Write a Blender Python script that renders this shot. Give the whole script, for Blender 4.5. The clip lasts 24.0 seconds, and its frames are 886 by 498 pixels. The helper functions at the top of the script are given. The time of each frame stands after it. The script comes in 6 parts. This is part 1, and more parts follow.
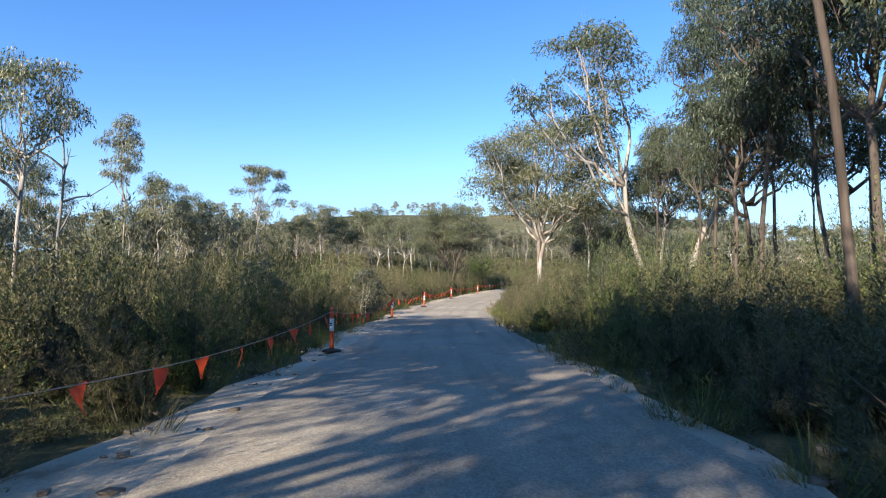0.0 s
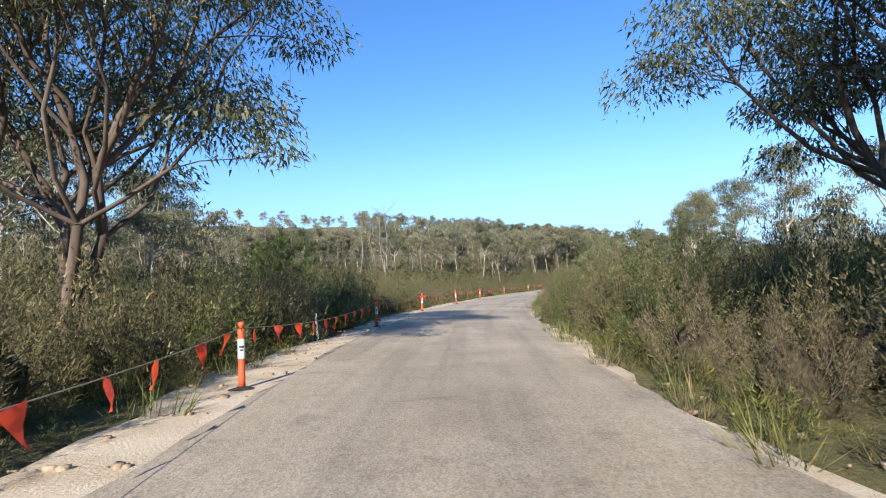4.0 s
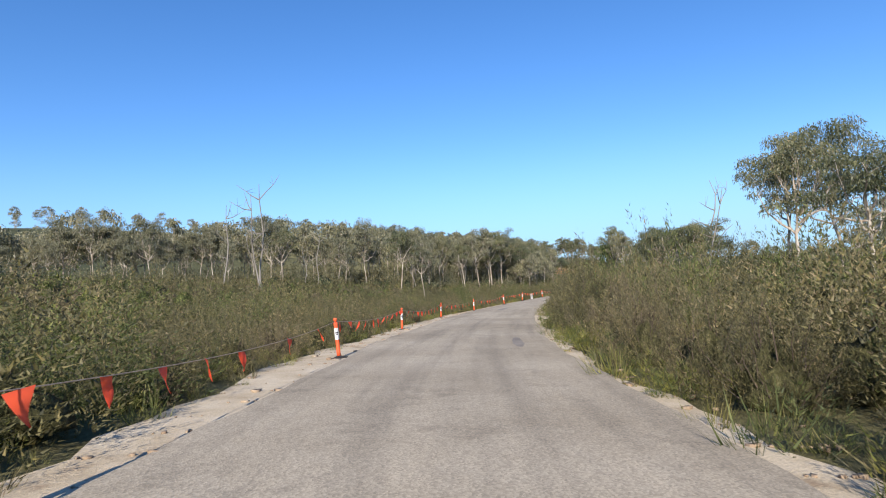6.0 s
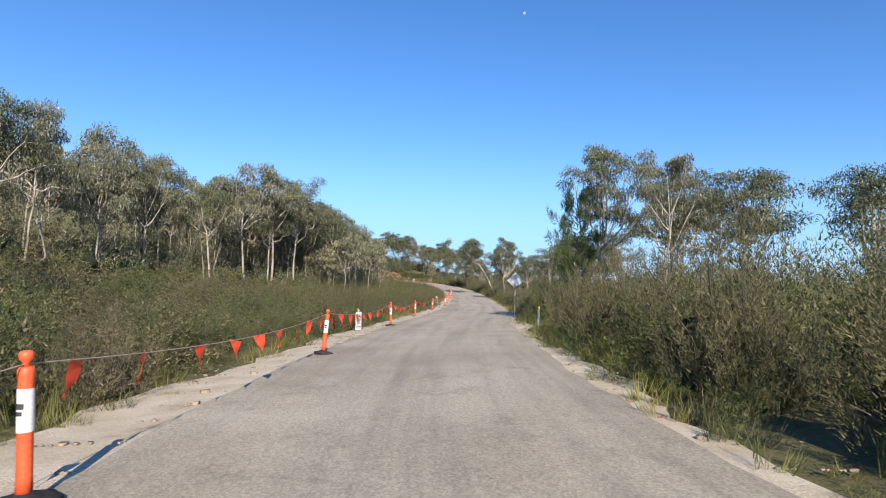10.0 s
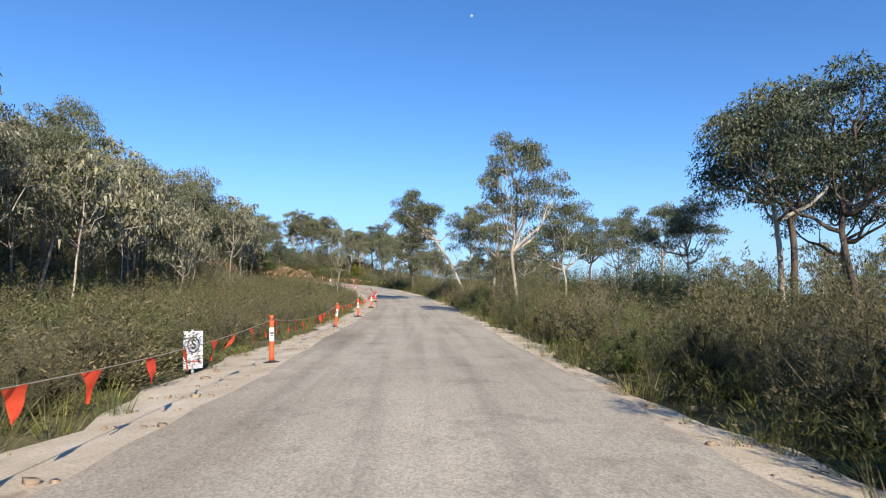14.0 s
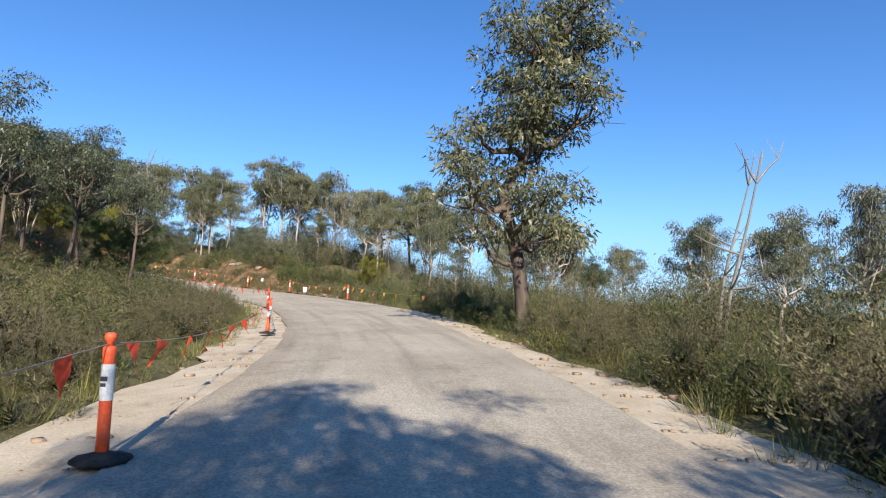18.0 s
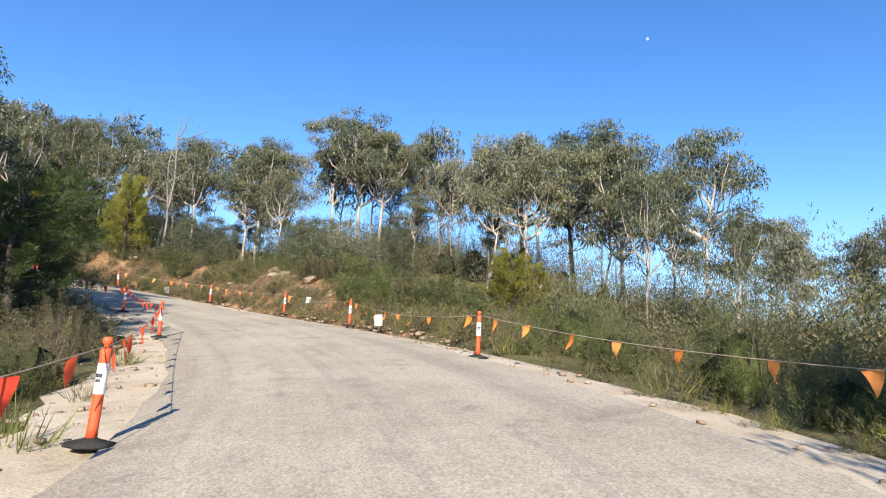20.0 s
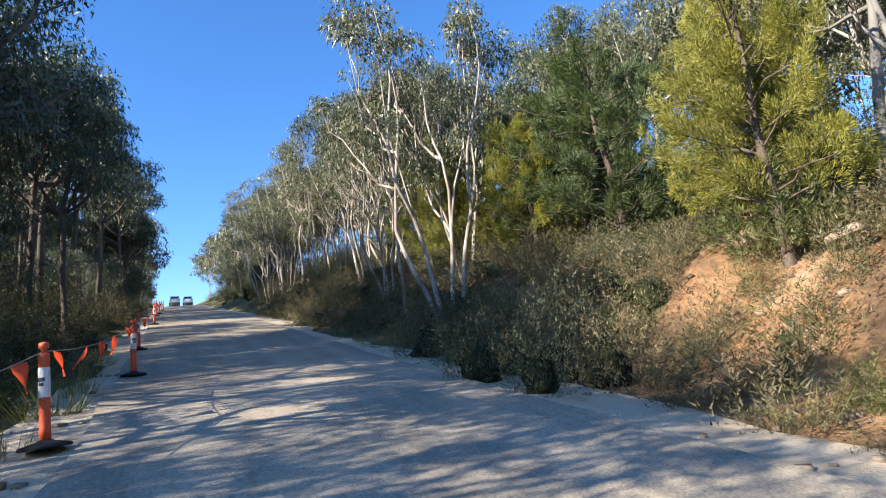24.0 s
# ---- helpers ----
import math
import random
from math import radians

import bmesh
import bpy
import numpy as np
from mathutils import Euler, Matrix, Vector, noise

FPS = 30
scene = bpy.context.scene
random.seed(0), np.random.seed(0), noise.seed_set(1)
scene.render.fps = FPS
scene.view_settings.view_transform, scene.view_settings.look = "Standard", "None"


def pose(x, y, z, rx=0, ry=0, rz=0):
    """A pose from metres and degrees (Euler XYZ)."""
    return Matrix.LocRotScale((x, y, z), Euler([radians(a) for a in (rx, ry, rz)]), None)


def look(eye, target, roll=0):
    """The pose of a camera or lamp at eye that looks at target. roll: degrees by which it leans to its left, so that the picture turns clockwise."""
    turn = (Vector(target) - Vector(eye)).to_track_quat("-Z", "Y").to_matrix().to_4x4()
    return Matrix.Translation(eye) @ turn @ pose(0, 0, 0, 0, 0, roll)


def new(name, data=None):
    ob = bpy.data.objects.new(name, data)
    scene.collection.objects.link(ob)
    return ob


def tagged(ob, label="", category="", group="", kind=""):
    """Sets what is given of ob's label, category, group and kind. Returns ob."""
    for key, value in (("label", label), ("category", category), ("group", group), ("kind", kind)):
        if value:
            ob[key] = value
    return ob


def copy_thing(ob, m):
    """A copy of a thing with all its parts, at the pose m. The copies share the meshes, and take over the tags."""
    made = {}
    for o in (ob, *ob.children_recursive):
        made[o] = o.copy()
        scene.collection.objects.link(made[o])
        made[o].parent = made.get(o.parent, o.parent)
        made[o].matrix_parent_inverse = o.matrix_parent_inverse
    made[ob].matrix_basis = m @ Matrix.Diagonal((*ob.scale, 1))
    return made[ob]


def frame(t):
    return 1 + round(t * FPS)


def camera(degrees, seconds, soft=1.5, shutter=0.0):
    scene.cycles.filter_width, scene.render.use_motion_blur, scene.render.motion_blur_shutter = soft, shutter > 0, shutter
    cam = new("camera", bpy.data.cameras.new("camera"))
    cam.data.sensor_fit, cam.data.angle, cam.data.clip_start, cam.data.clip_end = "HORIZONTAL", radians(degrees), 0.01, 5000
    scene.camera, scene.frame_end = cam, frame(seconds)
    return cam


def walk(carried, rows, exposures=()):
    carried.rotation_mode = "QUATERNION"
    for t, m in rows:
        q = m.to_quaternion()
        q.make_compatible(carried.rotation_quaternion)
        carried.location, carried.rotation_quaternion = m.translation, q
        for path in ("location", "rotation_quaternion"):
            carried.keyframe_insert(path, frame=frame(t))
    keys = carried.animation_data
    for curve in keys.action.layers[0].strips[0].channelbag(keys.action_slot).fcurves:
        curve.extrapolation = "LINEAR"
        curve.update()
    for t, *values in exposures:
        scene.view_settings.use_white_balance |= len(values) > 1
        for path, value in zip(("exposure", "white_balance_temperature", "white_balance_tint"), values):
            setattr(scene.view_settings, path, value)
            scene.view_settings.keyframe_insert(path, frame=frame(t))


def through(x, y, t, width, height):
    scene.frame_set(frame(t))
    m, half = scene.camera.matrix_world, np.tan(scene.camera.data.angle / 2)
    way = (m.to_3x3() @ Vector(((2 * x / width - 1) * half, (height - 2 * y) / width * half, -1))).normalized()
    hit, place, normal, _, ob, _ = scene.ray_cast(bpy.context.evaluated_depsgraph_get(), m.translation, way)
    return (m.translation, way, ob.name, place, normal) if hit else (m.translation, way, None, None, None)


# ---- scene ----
cam = camera(73.36, 24.0, 1.1, 0.03)
PATH = [
    (0.0, (0.000, -0.000, 1.550), (0.009, 9.992, 1.956), -0.38),
    (0.5, (-0.300, 8.048, 1.318), (-0.085, 18.036, 1.756), 0.01),
    (1.0, (-0.425, 15.964, 1.112), (0.053, 25.941, 1.587), 0.14),
    (1.5, (-0.373, 23.764, 0.925), (0.455, 33.717, 1.430), 0.07),
    (2.0, (-0.165, 31.441, 0.765), (1.064, 41.350, 1.315), -0.49),
    (2.5, (0.292, 38.991, 0.633), (2.014, 48.823, 1.239), -1.42),
    (3.0, (1.130, 46.408, 0.534), (3.409, 56.123, 1.189), -2.43),
    (3.5, (2.458, 53.681, 0.473), (5.235, 63.263, 1.160), -3.13),
    (4.0, (4.310, 60.811, 0.459), (7.424, 70.287, 1.166), -3.29),
    (4.5, (6.574, 67.835, 0.506), (10.017, 77.193, 1.258), -3.45),
    (5.0, (9.097, 74.794, 0.589), (12.876, 84.017, 1.396), -3.74),
    (5.5, (11.863, 81.703, 0.682), (15.978, 90.776, 1.538), -3.87),
    (6.0, (14.884, 88.560, 0.760), (19.326, 97.477, 1.633), -3.51),
    (6.5, (18.190, 95.360, 0.823), (22.945, 104.116, 1.673), -3.00),
    (7.0, (21.817, 102.047, 0.874), (26.906, 110.617, 1.680), -2.80),
    (7.5, (25.746, 108.564, 0.920), (31.186, 116.916, 1.715), -2.87),
    (8.0, (29.881, 114.882, 0.983), (35.675, 122.991, 1.808), -2.76),
    (8.5, (34.132, 121.001, 1.084), (40.263, 128.853, 1.946), -2.03),
    (9.0, (38.543, 126.877, 1.216), (44.980, 134.477, 2.117), -0.55),
    (9.5, (43.159, 132.514, 1.355), (49.872, 139.869, 2.265), 0.96),
    (10.0, (47.954, 137.957, 1.496), (54.923, 145.069, 2.416), 1.84),
    (10.5, (52.886, 143.274, 1.640), (60.069, 150.169, 2.571), 2.31),
    (11.0, (58.015, 148.468, 1.787), (65.359, 155.187, 2.743), 2.67),
    (11.5, (63.385, 153.502, 1.941), (70.835, 160.100, 2.925), 2.88),
    (12.0, (69.018, 158.416, 2.097), (76.535, 164.937, 3.087), 2.55),
    (12.5, (74.851, 163.303, 2.253), (82.400, 169.786, 3.242), 1.92),
    (13.0, (80.792, 168.274, 2.417), (88.345, 174.752, 3.409), 1.27),
    (13.5, (86.751, 173.420, 2.596), (94.290, 179.912, 3.604), 0.75),
    (14.0, (92.663, 178.773, 2.802), (100.187, 185.278, 3.834), 0.42),
    (14.5, (98.546, 184.260, 3.042), (106.056, 190.776, 4.111), 0.35),
    (15.0, (104.395, 189.807, 3.317), (111.880, 196.345, 4.434), 0.56),
    (15.5, (110.143, 195.386, 3.621), (117.586, 201.959, 4.800), 0.99),
    (16.0, (115.762, 200.944, 3.951), (123.155, 207.562, 5.189), 1.40),
    (16.5, (121.248, 206.435, 4.299), (128.565, 213.130, 5.577), 1.64),
    (17.0, (126.573, 211.856, 4.663), (133.753, 218.701, 5.927), 1.91),
    (17.5, (131.617, 217.270, 5.058), (138.613, 224.300, 6.330), 2.14),
    (18.0, (136.310, 222.707, 5.478), (143.078, 229.948, 6.803), 2.25),
    (18.5, (140.602, 228.162, 5.922), (147.136, 235.601, 7.326), 2.40),
    (19.0, (144.435, 233.623, 6.384), (150.716, 241.261, 7.870), 2.65),
    (19.5, (147.735, 239.077, 6.852), (153.650, 246.989, 8.402), 2.81),
    (20.0, (150.429, 244.503, 7.308), (155.766, 252.811, 8.887), 2.53),
    (20.5, (152.513, 249.841, 7.738), (157.191, 258.540, 9.302), 1.73),
    (21.0, (153.983, 255.041, 8.136), (157.923, 264.099, 9.693), 0.30),
    (21.5, (154.872, 260.050, 8.511), (157.963, 269.425, 10.107), -1.42),
    (22.0, (155.195, 264.850, 8.894), (157.291, 274.481, 10.583), -2.98),
    (22.5, (154.982, 269.426, 9.312), (155.896, 279.215, 11.137), -4.27),
    (23.0, (154.346, 273.731, 9.780), (153.912, 283.519, 11.785), -5.34),
    (23.5, (153.431, 277.749, 10.304), (151.524, 287.329, 12.446), -6.16),
    (24.0, (152.227, 281.428, 10.902), (148.753, 290.533, 13.145), -6.79),
]
walk(cam, [(t, look(eye, target, roll)) for t, eye, target, roll in PATH],
     [(0.0, 1.0), (1.5, 0.95), (4.5, 0.75), (5.5, 0.55), (11.0, 0.55), (17.5, 0.6), (20.0, 0.85), (22.0, 1.03), (24.0, 1.35)])

# ---- daylight: clear sky, low sun behind the drive ----
SUN_BEARING, SUN_HEIGHT = 214.0, 27.0
world = bpy.data.worlds.new("sky")
scene.world = world
world.use_nodes = True
wn = world.node_tree.nodes
sky = wn.new("ShaderNodeTexSky")
sky.sky_type, sky.sun_disc = "NISHITA", False
sky.sun_elevation, sky.sun_rotation = radians(SUN_HEIGHT), radians(SUN_BEARING)
sky.altitude, sky.air_density, sky.dust_density, sky.ozone_density = 900, 1.0, 0.0, 3.2
wn["Background"].inputs["Strength"].default_value = 0.14
deep = wn.new("ShaderNodeHueSaturation")
deep.inputs["Saturation"].default_value = 1.22
deep.inputs["Hue"].default_value = 0.507
world.node_tree.links.new(sky.outputs[0], deep.inputs["Color"])
# pale blue, not white, down at the horizon
soft = wn.new("ShaderNodeMix")
soft.data_type = "RGBA"
soft.inputs[7].default_value = (1.66, 2.85, 4.5, 1)
way, up, low = wn.new("ShaderNodeTexCoord"), wn.new("ShaderNodeSeparateXYZ"), wn.new("ShaderNodeMapRange")
low.interpolation_type = "SMOOTHSTEP"
low.inputs["From Min"].default_value, low.inputs["From Max"].default_value = 0.0, 0.26
low.inputs["To Min"].default_value, low.inputs["To Max"].default_value = 0.9, 0.0
world.node_tree.links.new(way.outputs["Generated"], up.inputs[0])
world.node_tree.links.new(up.outputs["Z"], low.inputs["Value"])
world.node_tree.links.new(low.outputs[0], soft.inputs[0])
world.node_tree.links.new(deep.outputs[0], soft.inputs[6])
world.node_tree.links.new(soft.outputs[2], wn["Background"].inputs["Color"])
sun = new("sun", bpy.data.lights.new("sun", "SUN"))
sun.data.energy, sun.data.angle, sun.data.color = 5.0, radians(0.5), (1.0, 0.93, 0.82)
b, e = radians(SUN_BEARING), radians(SUN_HEIGHT)
sun.matrix_world = look((100 * math.sin(b) * math.cos(e), 100 * math.cos(b) * math.cos(e), 100 * math.sin(e)), (0, 0, 0))

# ---- materials ----
def ramp(nt, fac, stops):
    r = nt.nodes.new("ShaderNodeValToRGB")
    els = r.color_ramp.elements
    while len(els) < len(stops):
        els.new(0.5)
    for el, (p, c) in zip(els, stops):
        el.position, el.color = p, (*c, 1)
    nt.links.new(fac, r.inputs[0])
    return r.outputs[0]


def noise_tex(nt, scale, detail=4.0, rough=0.6, coord="Object", stretch=None):
    n = nt.nodes.new("ShaderNodeTexNoise")
    n.inputs["Scale"].default_value, n.inputs["Detail"].default_value, n.inputs["Roughness"].default_value = scale, detail, rough
    tc = nt.nodes.new("ShaderNodeTexCoord")
    src = tc.outputs[coord]
    if stretch:
        mp = nt.nodes.new("ShaderNodeMapping")
        mp.inputs["Scale"].default_value = stretch
        nt.links.new(src, mp.inputs[0])
        src = mp.outputs[0]
    nt.links.new(src, n.inputs["Vector"])
    return n.outputs["Fac"]


def mix_rgb(nt, fac, a, b, kind="MIX"):
    m = nt.nodes.new("ShaderNodeMix")
    m.data_type, m.blend_type = "RGBA", kind
    for sock, v in ((m.inputs[0], fac), (m.inputs[6], a), (m.inputs[7], b)):
        if isinstance(v, (int, float)):
            sock.default_value = v
        elif isinstance(v, tuple):
            sock.default_value = (*v, 1)
        else:
            nt.links.new(v, sock)
    return m.outputs[2]


def math_node(nt, op, a, b=None):
    m = nt.nodes.new("ShaderNodeMath")
    m.operation = op
    for sock, v in zip(m.inputs, (a, b)):
        if v is None:
            continue
        if isinstance(v, (int, float)):
            sock.default_value = v
        else:
            nt.links.new(v, sock)
    return m.outputs[0]


def material(name, colour=(0.5, 0.5, 0.5), rough=0.7, metal=0.0):
    m = bpy.data.materials.new(name)
    m.use_nodes = True
    p = m.node_tree.nodes["Principled BSDF"]
    p.inputs["Base Color"].default_value = (*colour, 1)
    p.inputs["Roughness"].default_value, p.inputs["Metallic"].default_value = rough, metal
    return m, m.node_tree, p


def bump(nt, p, height, strength, dist):
    b = nt.nodes.new("ShaderNodeBump")
    b.inputs["Strength"].default_value, b.inputs["Distance"].default_value = strength, dist
    nt.links.new(height, b.inputs["Height"])
    nt.links.new(b.outputs[0], p.inputs["Normal"])


def grainy(name, stops, scale, fine, rough=0.8, relief=0.4, dist=0.02, stretch=None, fine_mix=0.5):
    m, nt, p = material(name, rough=rough)
    p.inputs["Specular IOR Level"].default_value = 0.5 if rough < 0.7 else 0.2
    big = ramp(nt, noise_tex(nt, scale, 5.0, 0.6, stretch=stretch), stops)
    small = noise_tex(nt, fine, 3.0, 0.7, stretch=stretch)
    dark = ramp(nt, small, [(0.3, (0.55, 0.55, 0.55)), (0.7, (1.25, 1.25, 1.25))])
    nt.links.new(mix_rgb(nt, fine_mix, big, dark, "MULTIPLY"), p.inputs["Base Color"])
    bump(nt, p, small, relief, dist)
    return m


def leafy(name, stops, through=0.3, rough=0.55):
    m, nt, p = material(name, rough=rough)
    geo = nt.nodes.new("ShaderNodeNewGeometry")
    info = nt.nodes.new("ShaderNodeObjectInfo")
    fac = math_node(nt, "ADD", math_node(nt, "MULTIPLY", geo.outputs["Random Per Island"], 0.7), math_node(nt, "MULTIPLY", info.outputs["Random"], 0.3))
    col = ramp(nt, fac, stops)
    # plants differ from patch to patch
    patch = ramp(nt, noise_tex(nt, 0.33, 4.0, 0.65), [(0.34, (0.62, 0.60, 0.62)), (0.5, (1.0, 1.0, 1.0)), (0.66, (1.22, 1.16, 1.0))])
    col = mix_rgb(nt, 0.85, col, patch, "MULTIPLY")
    spray = ramp(nt, noise_tex(nt, 3.6, 3.0, 0.6), [(0.36, (0.66, 0.68, 0.70)), (0.5, (1.0, 1.0, 1.0)), (0.64, (1.28, 1.2, 1.0))])
    col = mix_rgb(nt, 0.8, col, spray, "MULTIPLY")
    nt.links.new(col, p.inputs["Base Color"])
    p.inputs["Specular IOR Level"].default_value = 0.4
    tr = nt.nodes.new("ShaderNodeBsdfTranslucent")
    nt.links.new(mix_rgb(nt, 1.0, col, (1.1, 1.15, 0.6), "MULTIPLY"), tr.inputs["Color"])
    mx = nt.nodes.new("ShaderNodeMixShader")
    mx.inputs[0].default_value = through
    nt.links.new(p.outputs[0], mx.inputs[1])
    nt.links.new(tr.outputs[0], mx.inputs[2])
    nt.links.new(mx.outputs[0], nt.nodes["Material Output"].inputs["Surface"])
    return m


def ground_material():
    """Heath soil that turns to broken orange clay where the vertex mask says so."""
    m, nt, p = material("heath_ground", rough=0.95)
    p.inputs["Specular IOR Level"].default_value = 0.1
    soil = ramp(nt, noise_tex(nt, 0.35, 6.0, 0.65), [(0.3, (0.10, 0.088, 0.045)), (0.5, (0.165, 0.148, 0.07)), (0.7, (0.23, 0.20, 0.10))])
    clay = ramp(nt, noise_tex(nt, 0.55, 7.0, 0.72), [(0.32, (0.085, 0.055, 0.034)), (0.45, (0.19, 0.118, 0.068)), (0.55, (0.38, 0.208, 0.100)), (0.66, (0.45, 0.292, 0.172)), (0.76, (0.48, 0.385, 0.285))])
    at = nt.nodes.new("ShaderNodeAttribute")
    at.attribute_name = "clay"
    edge = math_node(nt, "ADD", at.outputs["Fac"], math_node(nt, "MULTIPLY", math_node(nt, "SUBTRACT", noise_tex(nt, 0.9, 6.0, 0.72), 0.55), 4.0))
    mask = ramp(nt, edge, [(0.42, (0, 0, 0)), (0.58, (1, 1, 1))])
    col = mix_rgb(nt, mask, soil, clay)
    wd = nt.nodes.new("ShaderNodeAttribute")
    wd.attribute_name = "wooded"
    tops = ramp(nt, noise_tex(nt, 0.12, 6.0, 0.75), [(0.35, (0.035, 0.042, 0.026)), (0.55, (0.075, 0.082, 0.046)), (0.7, (0.12, 0.12, 0.07))])
    col = mix_rgb(nt, wd.outputs["Fac"], col, tops)
    fine = noise_tex(nt, 11.0, 5.0, 0.75)
    dark = ramp(nt, fine, [(0.3, (0.45, 0.45, 0.45)), (0.7, (1.3, 1.3, 1.3))])
    nt.links.new(mix_rgb(nt, 0.7, col, dark, "MULTIPLY"), p.inputs["Base Color"])
    bump(nt, p, fine, 0.8, 0.09)
    return m


GROUND = ground_material()
SAND = grainy("pale_sand", [(0.3, (0.34, 0.25, 0.165)), (0.4, (0.52, 0.415, 0.285)), (0.55, (0.60, 0.49, 0.35)), (0.75, (0.68, 0.58, 0.44))], 1.1, 28.0, 0.95, 0.6, 0.03)
ROCK = grainy("sandstone", [(0.3, (0.22, 0.15, 0.10)), (0.6, (0.40, 0.30, 0.21)), (0.8, (0.5, 0.42, 0.33))], 2.5, 30.0, 0.9, 0.6, 0.03)
BARK_PALE = grainy("smooth_pale_bark", [(0.3, (0.13, 0.095, 0.07)), (0.44, (0.33, 0.265, 0.205)), (0.62, (0.54, 0.475, 0.40))], 26.0, 120.0, 0.75, 0.4, 0.004, (1, 1, 0.22))
BARK_BROWN = grainy("rough_brown_bark", [(0.3, (0.06, 0.045, 0.035)), (0.55, (0.14, 0.105, 0.08)), (0.75, (0.26, 0.20, 0.155))], 24.0, 150.0, 0.9, 0.9, 0.006, (1, 1, 0.15))
BARK_DEAD = grainy("weathered_dead_wood", [(0.3, (0.17, 0.145, 0.12)), (0.6, (0.34, 0.31, 0.275))], 3.0, 20.0, 0.85, 0.4, 0.02, (1, 1, 0.2))
GUM = leafy("gum_leaves", [(0.08, (0.050, 0.062, 0.032)), (0.45, (0.118, 0.130, 0.064)), (0.8, (0.225, 0.218, 0.118)), (0.96, (0.33, 0.265, 0.155))], 0.25, 0.4)
GUM_GREY = leafy("grey_gum_leaves", [(0.08, (0.066, 0.070, 0.045)), (0.45, (0.160, 0.160, 0.098)), (0.8, (0.285, 0.270, 0.178)), (0.96, (0.38, 0.32, 0.22))], 0.25, 0.4)
GUM_DARK = leafy("dark_gum_leaves", [(0.1, (0.036, 0.050, 0.027)), (0.5, (0.080, 0.099, 0.054)), (0.9, (0.165, 0.170, 0.100))], 0.2, 0.45)
HEATH = leafy("heath_leaves", [(0.05, (0.040, 0.041, 0.021)), (0.4, (0.108, 0.100, 0.047)), (0.7, (0.190, 0.170, 0.082)), (0.95, (0.290, 0.225, 0.140))], 0.25, 0.65)
HEATH_GREEN = leafy("green_heath_leaves", [(0.1, (0.042, 0.060, 0.021)), (0.5, (0.108, 0.132, 0.042)), (0.9, (0.220, 0.230, 0.078))], 0.3, 0.6)
HEATH_BROWN = leafy("brown_heath_leaves", [(0.1, (0.075, 0.060, 0.035)), (0.5, (0.165, 0.137, 0.076)), (0.9, (0.285, 0.235, 0.145))], 0.2, 0.75)
GRASS = leafy("verge_grass_blades", [(0.1, (0.10, 0.115, 0.025)), (0.5, (0.20, 0.20, 0.05)), (0.9, (0.34, 0.30, 0.12))], 0.35, 0.6)
WATTLE = leafy("yellow_green_needles", [(0.1, (0.14, 0.150, 0.022)), (0.5, (0.27, 0.265, 0.045)), (0.9, (0.40, 0.36, 0.09))], 0.4, 0.6)
CYPRESS = leafy("dark_green_needles", [(0.1, (0.034, 0.056, 0.020)), (0.5, (0.078, 0.115, 0.036)), (0.9, (0.150, 0.185, 0.065))], 0.3, 0.6)


def gap_shaded_foliage(name, dark, mid, light, scale=30.0):
    """Core of a shrub: fine leaf and twig texture, gap shade painted in."""
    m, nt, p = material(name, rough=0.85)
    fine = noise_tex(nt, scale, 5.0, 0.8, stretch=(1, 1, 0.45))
    # the darkest stop paints the shade in the gaps between leaves
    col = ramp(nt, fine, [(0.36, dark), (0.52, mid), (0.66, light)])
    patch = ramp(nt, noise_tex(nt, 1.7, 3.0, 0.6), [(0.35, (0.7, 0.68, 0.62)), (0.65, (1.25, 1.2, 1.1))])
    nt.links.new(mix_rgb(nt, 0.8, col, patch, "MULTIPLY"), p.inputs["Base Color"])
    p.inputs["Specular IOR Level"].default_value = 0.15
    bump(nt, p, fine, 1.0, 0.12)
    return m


# filler cores: the first colour of each stands for shade between leaves
CORE_OLIVE = gap_shaded_foliage("olive_core_gap_shade", (0.039, 0.038, 0.022), (0.111, 0.109, 0.048), (0.211, 0.198, 0.102))
CORE_BROWN = gap_shaded_foliage("brown_core_gap_shade", (0.049, 0.041, 0.028), (0.143, 0.121, 0.076), (0.232, 0.192, 0.134))
CORE_GREEN = gap_shaded_foliage("green_core_gap_shade", (0.033, 0.043, 0.018), (0.100, 0.119, 0.039), (0.176, 0.192, 0.070))
CORE_DARK = gap_shaded_foliage("dark_core_gap_shade", (0.020, 0.026, 0.016), (0.055, 0.067, 0.036), (0.108, 0.116, 0.068))


